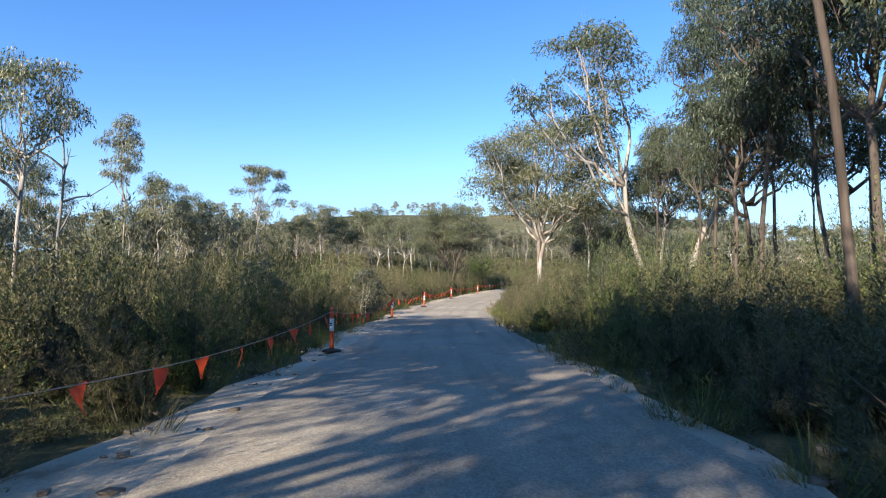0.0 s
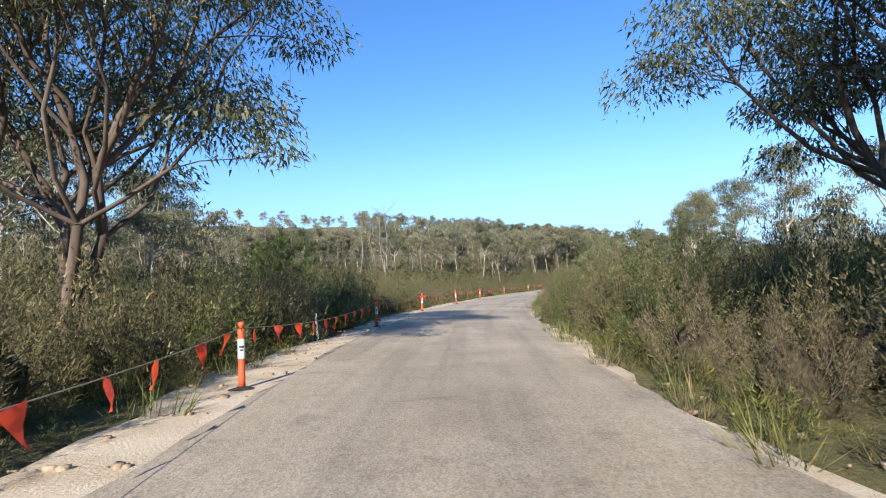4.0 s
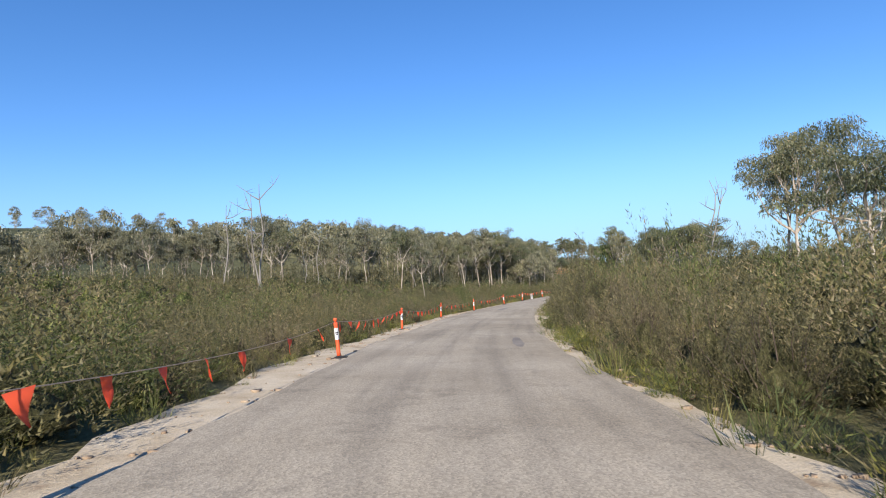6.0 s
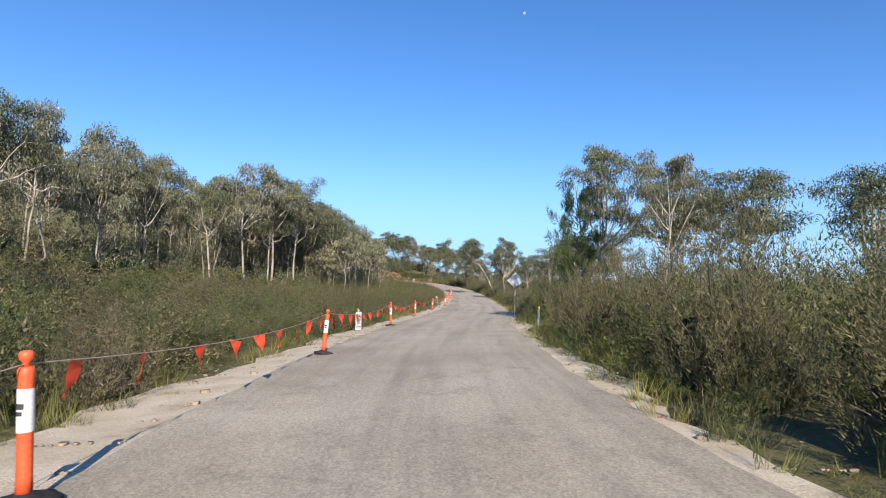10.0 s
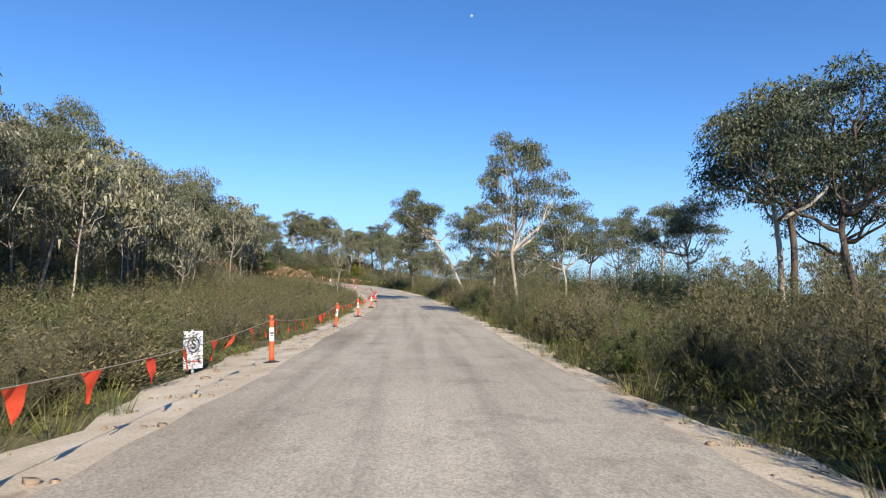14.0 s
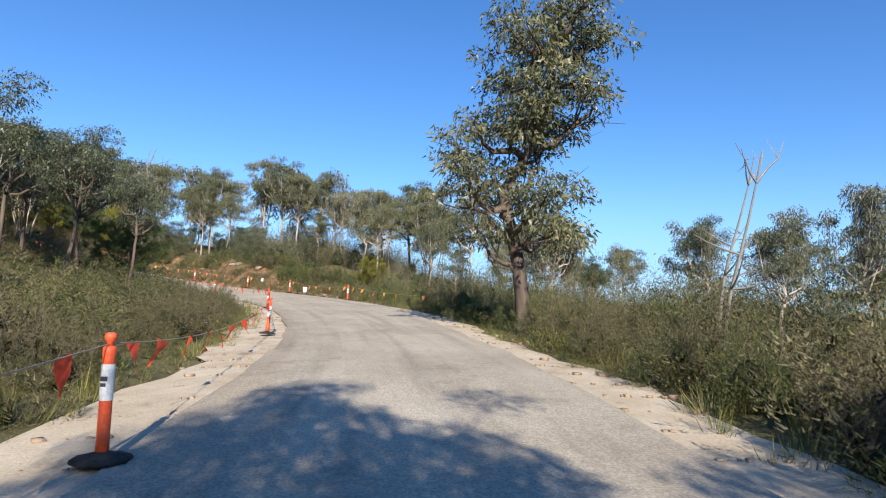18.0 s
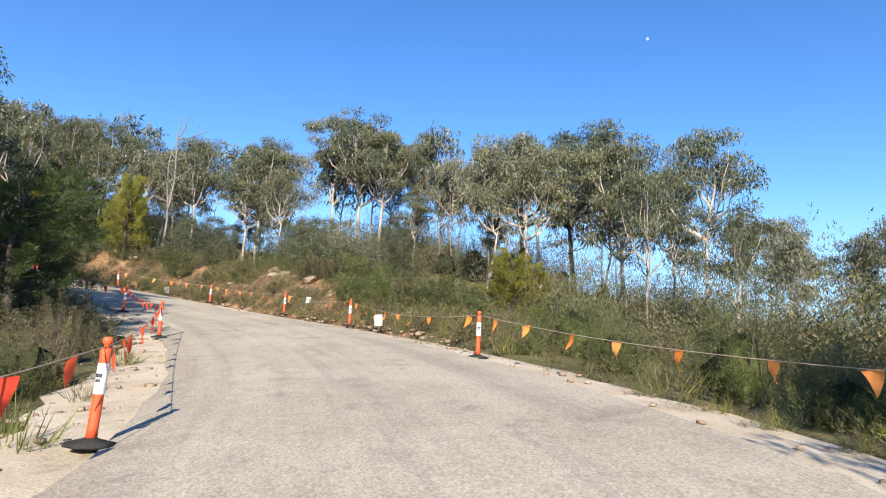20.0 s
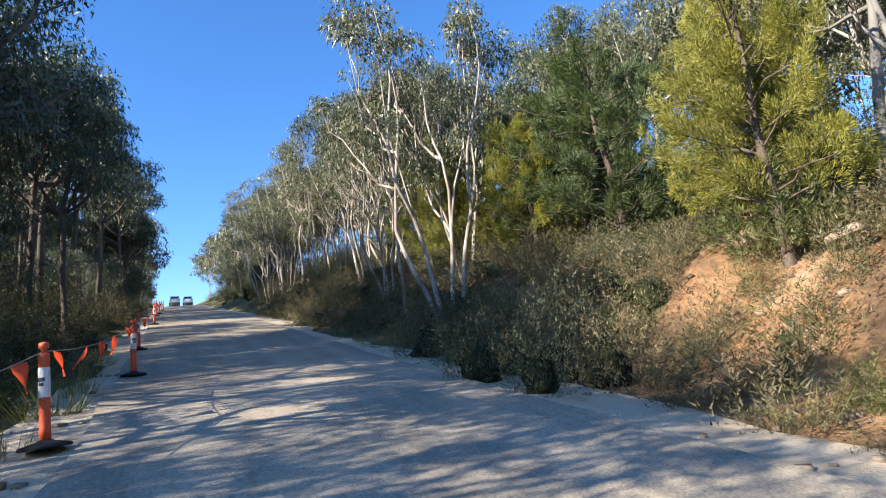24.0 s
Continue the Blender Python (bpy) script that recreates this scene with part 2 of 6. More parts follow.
def asphalt_material():
    m, nt, p = material("worn_sealed_road", rough=0.9)
    p.inputs["Specular IOR Level"].default_value = 0.12
    uv = nt.nodes.new("ShaderNodeUVMap")
    sep = nt.nodes.new("ShaderNodeSeparateXYZ")
    nt.links.new(uv.outputs[0], sep.inputs[0])
    grey = ramp(nt, noise_tex(nt, 0.22, 5.0, 0.65), [(0.3, (0.300, 0.247, 0.180)), (0.55, (0.395, 0.332, 0.250)), (0.75, (0.475, 0.405, 0.312))])
    # the climb is dusted with pale sand, the first stretch is greyer
    dusty = ramp(nt, noise_tex(nt, 0.3, 5.0, 0.7), [(0.3, (0.36, 0.304, 0.23)), (0.6, (0.455, 0.392, 0.30)), (0.8, (0.515, 0.452, 0.355))])
    far = nt.nodes.new("ShaderNodeMapRange")
    far.inputs["From Min"].default_value, far.inputs["From Max"].default_value = 110.0, 250.0
    nt.links.new(sep.outputs["Y"], far.inputs["Value"])
    # bare seal shows along the ragged left edge, where no dust lies
    side = math_node(nt, "ADD", sep.outputs["X"], math_node(nt, "MULTIPLY", math_node(nt, "SUBTRACT", noise_tex(nt, 0.9, 5.0, 0.7), 0.5), 1.6))
    clean = nt.nodes.new("ShaderNodeMapRange")
    clean.inputs["From Min"].default_value, clean.inputs["From Max"].default_value = -1.75, -1.45
    nt.links.new(side, clean.inputs["Value"])
    # the climb beyond the bend goes back to the darker base colour
    climb = nt.nodes.new("ShaderNodeMapRange")
    climb.inputs["From Min"].default_value, climb.inputs["From Max"].default_value = 352.0, 338.0
    nt.links.new(math_node(nt, "ADD", sep.outputs["Y"], math_node(nt, "MULTIPLY", noise_tex(nt, 0.5, 4.0, 0.6), 8.0)), climb.inputs["Value"])
    dust = math_node(nt, "MULTIPLY", math_node(nt, "MULTIPLY", far.outputs[0], clean.outputs[0]), climb.outputs[0])
    base = mix_rgb(nt, dust, grey, dusty)
    # worn tracks and long smears that follow the traffic
    mp = nt.nodes.new("ShaderNodeMapping")
    mp.inputs["Scale"].default_value = (1.1, 0.045, 1.0)
    nt.links.new(uv.outputs[0], mp.inputs[0])
    smear = nt.nodes.new("ShaderNodeTexNoise")
    smear.inputs["Scale"].default_value, smear.inputs["Detail"].default_value, smear.inputs["Roughness"].default_value = 1.6, 5.0, 0.6
    nt.links.new(mp.outputs[0], smear.inputs["Vector"])
    track = ramp(nt, smear.outputs["Fac"], [(0.33, (0.74, 0.74, 0.75)), (0.5, (1.0, 1.0, 1.0)), (0.7, (1.14, 1.13, 1.11))])
    col = mix_rgb(nt, 0.75, base, track, "MULTIPLY")
    stone = nt.nodes.new("ShaderNodeTexVoronoi")
    stone.inputs["Scale"].default_value = 48.0
    tc = nt.nodes.new("ShaderNodeTexCoord")
    nt.links.new(tc.outputs["Object"], stone.inputs["Vector"])
    chips = ramp(nt, stone.outputs["Color"], [(0.1, (0.55, 0.55, 0.55)), (0.9, (1.4, 1.38, 1.35))])
    col = mix_rgb(nt, 0.6, col, chips, "MULTIPLY")
    stain = ramp(nt, noise_tex(nt, 1.1, 6.0, 0.75), [(0.36, (0.55, 0.55, 0.56)), (0.45, (1, 1, 1))])
    col = mix_rgb(nt, 0.4, col, stain, "MULTIPLY")
    nt.links.new(col, p.inputs["Base Color"])
    bump(nt, p, stone.outputs["Distance"], 0.35, 0.01)
    return m


ASPHALT = asphalt_material()
PATCH = grainy("newer_asphalt_patch", [(0.35, (0.22, 0.185, 0.15)), (0.65, (0.30, 0.255, 0.21))], 1.5, 40.0, 0.85, 0.4, 0.01)
ORANGE = grainy("faded_orange_plastic", [(0.3, (0.72, 0.085, 0.025)), (0.7, (0.88, 0.15, 0.05))], 3.0, 40.0, 0.5, 0.1, 0.003)
WHITE_BAND = grainy("white_reflective_sleeve", [(0.3, (0.68, 0.66, 0.63)), (0.7, (0.82, 0.81, 0.79))], 6.0, 50.0, 0.4, 0.1, 0.002)
RUBBER = grainy("black_rubber", [(0.3, (0.018, 0.017, 0.016)), (0.7, (0.055, 0.05, 0.045))], 5.0, 40.0, 0.8, 0.3, 0.005)
FLAG_RED = leafy("red_orange_flag_plastic", [(0.1, (0.70, 0.055, 0.03)), (0.6, (0.85, 0.10, 0.05)), (0.95, (0.88, 0.20, 0.10))], 0.4, 0.5)
FLAG_FADED = leafy("faded_orange_flag_plastic", [(0.1, (0.85, 0.14, 0.03)), (0.5, (0.88, 0.28, 0.06)), (0.95, (0.88, 0.48, 0.20))], 0.4, 0.5)
CORD = grainy("pale_cord", [(0.3, (0.34, 0.26, 0.20)), (0.7, (0.5, 0.42, 0.34))], 10.0, 60.0, 0.8, 0.2, 0.002)
BOARD = grainy("white_plastic_board", [(0.3, (0.74, 0.73, 0.71)), (0.7, (0.82, 0.81, 0.79))], 3.0, 30.0, 0.5, 0.1, 0.002)
INK = grainy("dark_print", [(0.3, (0.03, 0.03, 0.04)), (0.7, (0.06, 0.06, 0.07))], 8.0, 60.0, 0.6, 0.1, 0.002)
RED_INK = grainy("red_print", [(0.3, (0.42, 0.02, 0.025)), (0.7, (0.55, 0.04, 0.04))], 8.0, 60.0, 0.6, 0.1, 0.002)
ALU = grainy("dull_aluminium", [(0.3, (0.58, 0.58, 0.57)), (0.7, (0.72, 0.72, 0.71))], 4.0, 40.0, 0.55, 0.1, 0.002)
YELLOW = grainy("yellow_plastic", [(0.3, (0.75, 0.62, 0.02)), (0.7, (0.85, 0.75, 0.05))], 6.0, 40.0, 0.5, 0.1, 0.002)
CAR_WHITE, _, _p = material("white_car_paint", (0.8, 0.8, 0.79), 0.25)
_p.inputs["Coat Weight"].default_value = 0.6
CAR_GLASS, _, _p = material("dark_car_glass", (0.02, 0.022, 0.025), 0.08)
LAMP_RED, _, _p = material("red_lamp_plastic", (0.4, 0.02, 0.02), 0.25)

# ---- the lie of the road: x, y, height, cross slope to the right ----
ROAD = [
    (2.2, -59.9, 0.69, 0.0), (0.9, -25.0, 0.33, 0.0), (0.4, -10.0, 0.17, 0.0), (0.0, 0.0, 0.07, -0.005), (-0.4, 16.0, -0.37, 0.002),
    (-0.2, 31.4, -0.72, -0.007), (1.1, 46.4, -0.95, -0.034), (4.3, 60.8, -1.03, -0.046), (9.1, 74.8, -0.90, -0.052),
    (14.9, 88.6, -0.72, -0.049), (21.8, 102.0, -0.61, -0.039), (29.9, 114.9, -0.50, -0.039)]
ROAD += [
    (38.5, 126.9, -0.27, -0.008), (48.0, 138.0, 0.01, 0.026), (58.0, 148.5, 0.30, 0.037), (69.0, 158.4, 0.61, 0.036),
    (80.8, 168.3, 0.93, 0.018), (92.7, 178.8, 1.32, 0.006), (104.4, 189.8, 1.83, 0.008), (115.8, 200.9, 2.47, 0.020),
    (126.6, 211.9, 3.18, 0.027), (136.3, 222.7, 3.99, 0.031), (144.4, 233.6, 4.90, 0.037), (150.4, 244.5, 5.82, 0.06)]
ROAD += [
    (154.0, 255.0, 6.65, 0.09), (155.2, 264.8, 7.41, 0.09), (154.3, 273.7, 8.30, 0.055), (152.2, 281.4, 9.42, 0.0),
    (150.2, 284.9, 10.1, -0.02), (147.3, 288.4, 10.95, -0.02), (142.8, 292.9, 12.1, 0.0), (136.6, 298.9, 13.75, 0.0),
    (124.8, 310.1, 16.9, 0.0), (106.8, 327.4, 21.3, 0.0), (63.0, 369.5, 32.0, 0.0), (28.6, 402.6, 38.0, 0.0), (-30.0, 459.0, 34.0, 0.0), (-120.0, 545.0, 14.0, 0.0), (-200.0, 622.0, 4.0, 0.0)]


def spline(rows, step):
    """Catmull-Rom through the rows, resampled about every step metres."""
    q = np.array(rows, float)
    q = np.vstack([2 * q[0] - q[1], q, 2 * q[-1] - q[-2]])
    out = []
    for i in range(1, len(q) - 2):
        a, b, c, d = q[i - 1:i + 3]
        n = max(2, int(np.linalg.norm(c[:2] - b[:2]) / step))
        for u in np.linspace(0, 1, n, endpoint=False):
            out.append(0.5 * (2 * b + (c - a) * u + (2 * a - 5 * b + 4 * c - d) * u * u + (3 * b - a - 3 * c + d) * u ** 3))
    out.append(q[-2])
    return np.array(out)


LINE = spline(ROAD, 1.0)
_t = np.gradient(LINE[:, :2], axis=0)
TANGENT = _t / np.linalg.norm(_t, axis=1)[:, None]
RIGHT = np.stack([TANGENT[:, 1], -TANGENT[:, 0]], 1)
STATION = np.concatenate([[0], np.cumsum(np.linalg.norm(np.diff(LINE[:, :2], axis=0), axis=1))])
STATION -= STATION[np.argmin(np.abs(LINE[:, 0]) + np.abs(LINE[:, 1]))]


def step01(x, a, b):
    u = np.clip((x - a) / (b - a), 0, 1)
    return u * u * (3 - 2 * u)


def road_frame(xy):
    """Station along the road, offset to its right, smoothed road height and cross slope for many places."""
    xy = np.atleast_2d(np.asarray(xy, float))
    st, off, z, bank = (np.empty(len(xy)) for _ in range(4))
    for a in range(0, len(xy), 4000):
        p = xy[a:a + 4000]
        d2 = ((p[:, None, :] - LINE[None, :, :2]) ** 2).sum(2)
        i = d2.argmin(1)
        rel = p - LINE[i, :2]
        st[a:a + 4000] = STATION[i] + (rel * TANGENT[i]).sum(1)
        side = (rel * RIGHT[i]).sum(1)
        off[a:a + 4000] = np.where(side < 0, -1, 1) * np.maximum(np.abs(side), np.sqrt(d2.min(1)) * (np.sqrt(d2.min(1)) > 30))
        w = 1 / (d2 + 3.0 + 0.02 * d2.min(1)[:, None]) ** 3
        w /= w.sum(1)[:, None]
        z[a:a + 4000], bank[a:a + 4000] = w @ LINE[:, 2], w @ LINE[:, 3]
    return st, off, z, bank


def wobble(x, y, size, seed=0):
    """Smooth noise from about -1 to 1."""
    a = seed * 1.7
    return (np.sin(x / size + a) * np.cos(y / size * 1.13 + 2 * a) + 0.6 * np.sin(x / size * 2.3 - y / size * 1.7 + a) + 0.4 * np.cos(x / size * 4.1 + y / size * 3.7 - a)) / 1.6


def ground_z(xy):
    xy = np.atleast_2d(np.asarray(xy, float))
    st, off, z, bank = road_frame(xy)
    x, y = xy[:, 0], xy[:, 1]
    a = np.abs(off)
    h = z + bank * np.clip(off, -4.5, 4.5)
    out = step01(a, 3.8, 7.0)
    h = h + out * (0.12 * wobble(x, y, 3.1) + 0.25 * wobble(x, y, 11.0, 2)) - 0.12 * step01(a, 2.6, 3.4) * (1 - out)
    # wooded rise to the left of the long bend, falling land to the right of the straight
    rise = step01(st, 20, 110) * (1 - step01(st, 300, 340))
    h = h + np.where(off < 0, rise * (0.16 * np.clip(a - 14, 0, 26) + 0.05 * np.clip(a - 40, 0, 20) - 0.06 * np.clip(a - 75, 0, 90)), 0)
    h = h + np.where(off > 0, -0.055 * np.minimum(np.maximum(a - 8, 0), 90) * step01(st, 150, 210) * (1 - step01(st, 312, 332)), 0)
    # cut bank and hillside on the outside of the last bend
    cut = step01(st, 312, 334)
    edge = 5.6 - 1.2 * step01(st, 340, 352) + 0.4 * wobble(x, y, 2.7, 5)
    face = np.clip((off - edge) * (0.8 + 0.25 * wobble(x, y, 1.9, 3)), 0, 1.9) + 0.20 * np.clip(off - 7.8, 0, 12) - 0.05 * np.clip(off - 24, 0, 90) + 0.22 * wobble(x, y, 0.9, 8) * step01(off, 5.5, 6.5) * (1 - step01(off, 9, 12))
    h = h + np.where(off > 0, cut * face, 0)
    return h


def mesh_of(name, verts, quads, mats=(), uvs=None, smooth=False, tris=None):
    """A mesh from arrays of corners and of four-cornered (and three-cornered) faces."""
    me = bpy.data.meshes.new(name)
    verts = np.asarray(verts, np.float32).reshape(-1, 3)
    quads = np.asarray(quads, np.int32)
    if quads.ndim == 2 and quads.shape[1] == 3:
        quads, tris = np.zeros((0, 4), np.int32), quads
    quads = quads.reshape(-1, 4)
    tris = np.zeros((0, 3), np.int32) if tris is None else np.asarray(tris, np.int32).reshape(-1, 3)
    loops = np.concatenate([quads.ravel(), tris.ravel()])
    starts = np.concatenate([np.arange(len(quads)) * 4, len(quads) * 4 + np.arange(len(tris)) * 3])
    me.vertices.add(len(verts))
    me.vertices.foreach_set("co", verts.ravel())
    me.loops.add(len(loops))
    me.loops.foreach_set("vertex_index", loops)
    me.polygons.add(len(starts))
    me.polygons.foreach_set("loop_start", starts.astype(np.int32))
    if smooth:
        me.polygons.foreach_set("use_smooth", np.ones(len(starts), bool))
    if uvs is not None:
        layer = me.uv_layers.new(name="UVMap")
        layer.data.foreach_set("uv", np.asarray(uvs, np.float32)[loops].ravel())
    for m in mats:
        me.materials.append(m)
    me.update(calc_edges=True)
    me.validate()
    return me


def grid_faces(rows, cols):
    i = np.arange(rows - 1)[:, None] * cols + np.arange(cols - 1)[None, :]
    return np.stack([i, i + 1, i + cols + 1, i + cols], -1).reshape(-1, 4)


EDGE_ST = (-60, 45, 75, 235, 262, 290, 306, 338, 345, 353, 600)
EDGE_L = (-2.25, -2.15, -2.85, -2.85, -2.35, -2.2, -2.0, -2.2, -2.5, -2.7, -2.7)
EDGE_R = (2.8, 2.8, 2.8, 2.75, 2.75, 3.1, 4.2, 3.45, 2.75, 2.4, 2.5)
WIDE_L = (-3.2, -3.1, -4.2, -4.3, -3.9, -3.7, -3.2, -3.2, -3.4, -3.5, -3.5)
WIDE_R = (3.1, 3.1, 3.2, 3.5, 3.6, 4.3, 5.9, 5.3, 4.0, 3.3, 3.2)


def ground_sheet():
    far = np.array([110, 180, 300, 600, 1200, 3000.0])
    xs = np.concatenate([-70 - far[::-1], np.arange(-70, 136, 2.2), np.arange(136, 172, 0.75), np.arange(172, 262, 2.2), 262 + far])
    ys = np.concatenate([-70 - far[::-1], np.arange(-70, 256, 2.2), np.arange(256, 314, 0.75), np.arange(314, 425, 2.2), 425 + far])
    gx, gy = np.meshgrid(xs, ys)
    xy = np.stack([gx.ravel(), gy.ravel()], 1)
    near = np.clip(xy, (-900, -900), (1100, 1200))
    z = ground_z(near)
    st, off, _, _ = road_frame(near)
    verge = np.where(off < 0, -np.interp(st, EDGE_ST, WIDE_L), np.interp(st, EDGE_ST, WIDE_R))
    z = z - 0.28 * (1 - step01(np.abs(off) - verge, -0.75, 0.0)) + np.where(off < 0, -9.0, 6.0) * step01(np.abs(off), 95, 260)
    me = mesh_of("ground", np.column_stack([xy, z]), grid_faces(len(ys), len(xs)), [GROUND], smooth=True)
    clay = step01(st, 314, 322) * step01(off, 3.0, 4.5) * (1 - step01(off, 8.5, 12.5)) * (1 - 0.6 * step01(st, 352, 372))
    me.attributes.new("wooded", "FLOAT", "POINT").data.foreach_set("value", step01(np.abs(off), 60, 120).astype(np.float32))
    me.attributes.new("clay", "FLOAT", "POINT").data.foreach_set("value", clay.astype(np.float32))
    return tagged(new("ground", me), "leaf-littered brown heath soil with an orange clay bank", "ground", kind="structure")


def strip(name, mat, lefts, rights, lift, cols, st0=-55, st1=520, drop=0.0):
    """A ribbon that follows the road between two offsets, given as functions of the station."""
    keep = (STATION >= st0) & (STATION <= st1)
    ln, rt, st = LINE[keep], RIGHT[keep], STATION[keep]
    l, r = lefts(st), rights(st)
    u = np.linspace(0, 1, cols)[None, :]
    off = l[:, None] * (1 - u) + r[:, None] * u
    xy = ln[:, None, :2] + rt[:, None, :] * off[:, :, None]
    flat = xy.reshape(-1, 2)
    _, _, z, bank = road_frame(flat)
    z = z + bank * np.clip(off.ravel(), -4.5, 4.5) + lift - 0.006 * off.ravel() ** 2 * 0.3
    z = z - drop * np.maximum(np.abs(off.ravel()) - 2.8, 0)
    uv = np.stack([off.ravel(), np.repeat(st, cols)], 1)
    return mesh_of(name, np.column_stack([flat, z]), grid_faces(len(st), cols)[:, ::-1], [mat], uv, smooth=True)


def edge_line(stations, offsets, amount, seed):
    """A ragged edge of the seal: offsets at stations, with small bites."""
    return lambda st: np.interp(st, stations, offsets) + amount * (np.sin(st * 0.37 + seed) * 0.5 + np.sin(st * 1.13 + 2 * seed) * 0.3 + np.sin(st * 2.9 + 3 * seed) * 0.25)



ground_sheet()
road = tagged(new("road", strip("road", ASPHALT, edge_line(EDGE_ST, EDGE_L, 0.13, 1.0), edge_line(EDGE_ST, EDGE_R, 0.13, 2.0), 0.015, 13)),
              "worn pale grey sealed country road with ragged edges", "road", kind="structure")
tagged(new("shoulder_left", strip("shoulder", SAND, edge_line(EDGE_ST, WIDE_L, 0.5, 3.0), edge_line(EDGE_ST, np.add(EDGE_L, 0.35), 0.05, 1.5), -0.025, 7, drop=0.03)),
       "pale sandy gravel road shoulder with loose stones", "road shoulder", kind="structure")
tagged(new("shoulder_right", strip("shoulder", SAND, edge_line(EDGE_ST, np.subtract(EDGE_R, 0.35), 0.05, 0.5), edge_line(EDGE_ST, WIDE_R, 0.45, 4.0), -0.025, 7, drop=0.035)),
       "pale sandy gravel road shoulder with loose stones", "road shoulder", kind="structure")

# ---- plants ----
def part(name, data, parent, label=""):
    ob = new(name, data)
    ob.parent = parent
    return tagged(ob, label)


def tube(points, radii, sides):
    """Corners and faces of a tapered, bent limb."""
    p = np.asarray(points, float)
    n = len(p)
    t = np.gradient(p, axis=0)
    t /= np.linalg.norm(t, axis=1)[:, None] + 1e-9
    ref = np.eye(3)[np.argmin(np.abs(t).max(0))][None, :]
    u = np.cross(t, ref)
    u /= np.linalg.norm(u, axis=1)[:, None]
    w = np.cross(t, u)
    a = np.linspace(0, 2 * math.pi, sides, endpoint=False)
    ring = u[:, None, :] * np.cos(a)[None, :, None] + w[:, None, :] * np.sin(a)[None, :, None]
    v = p[:, None, :] + ring * np.asarray(radii)[:, None, None]
    i = np.arange(n - 1)[:, None] * sides + np.arange(sides)[None, :]
    j = np.arange(n - 1)[:, None] * sides + (np.arange(sides)[None, :] + 1) % sides
    return v.reshape(-1, 3), np.stack([i, j, j + sides, i + sides], -1).reshape(-1, 4)


class Soup:
    """Gathers corners and faces of many pieces into one mesh."""

    def __init__(self):
        self.v, self.f, self.n = [], [], 0

    def add(self, v, f):
        self.v.append(v)
        self.f.append(f + self.n)
        self.n += len(v)

    def mesh(self, name, mats, smooth=False):
        return mesh_of(name, np.concatenate(self.v), np.concatenate(self.f), mats, smooth=smooth)


def unit(a):
    return a / (np.linalg.norm(a, axis=-1, keepdims=True) + 1e-9)


def blades(base, axis, length, width, rng):
    """Lance-shaped leaves: three corners each."""
    axis = unit(axis)
    side = unit(np.cross(axis, rng.normal(size=axis.shape)))
    length, width = np.asarray(length)[:, None], np.asarray(width)[:, None]
    v = np.stack([base + side * width, base + axis * length, base - side * width], 1)
    return v.reshape(-1, 3), np.arange(len(base) * 3).reshape(-1, 3)


def bent(a, b, n, sag, rng, crook=0.022):
    """A gently crooked line from a to b."""
    u = np.linspace(0, 1, n)[:, None]
    size = np.linalg.norm(b - a)
    k = rng.normal(size=(3, 3)) * size * crook * 1.5
    off = k[0] * np.sin(math.pi * u) + 0.7 * k[1] * np.sin(2 * math.pi * u) + 0.45 * k[2] * np.sin(3 * math.pi * u)
    return a + (b - a) * u + off + np.array([0, 0, 1.0]) * sag * size * (u * (1 - u))


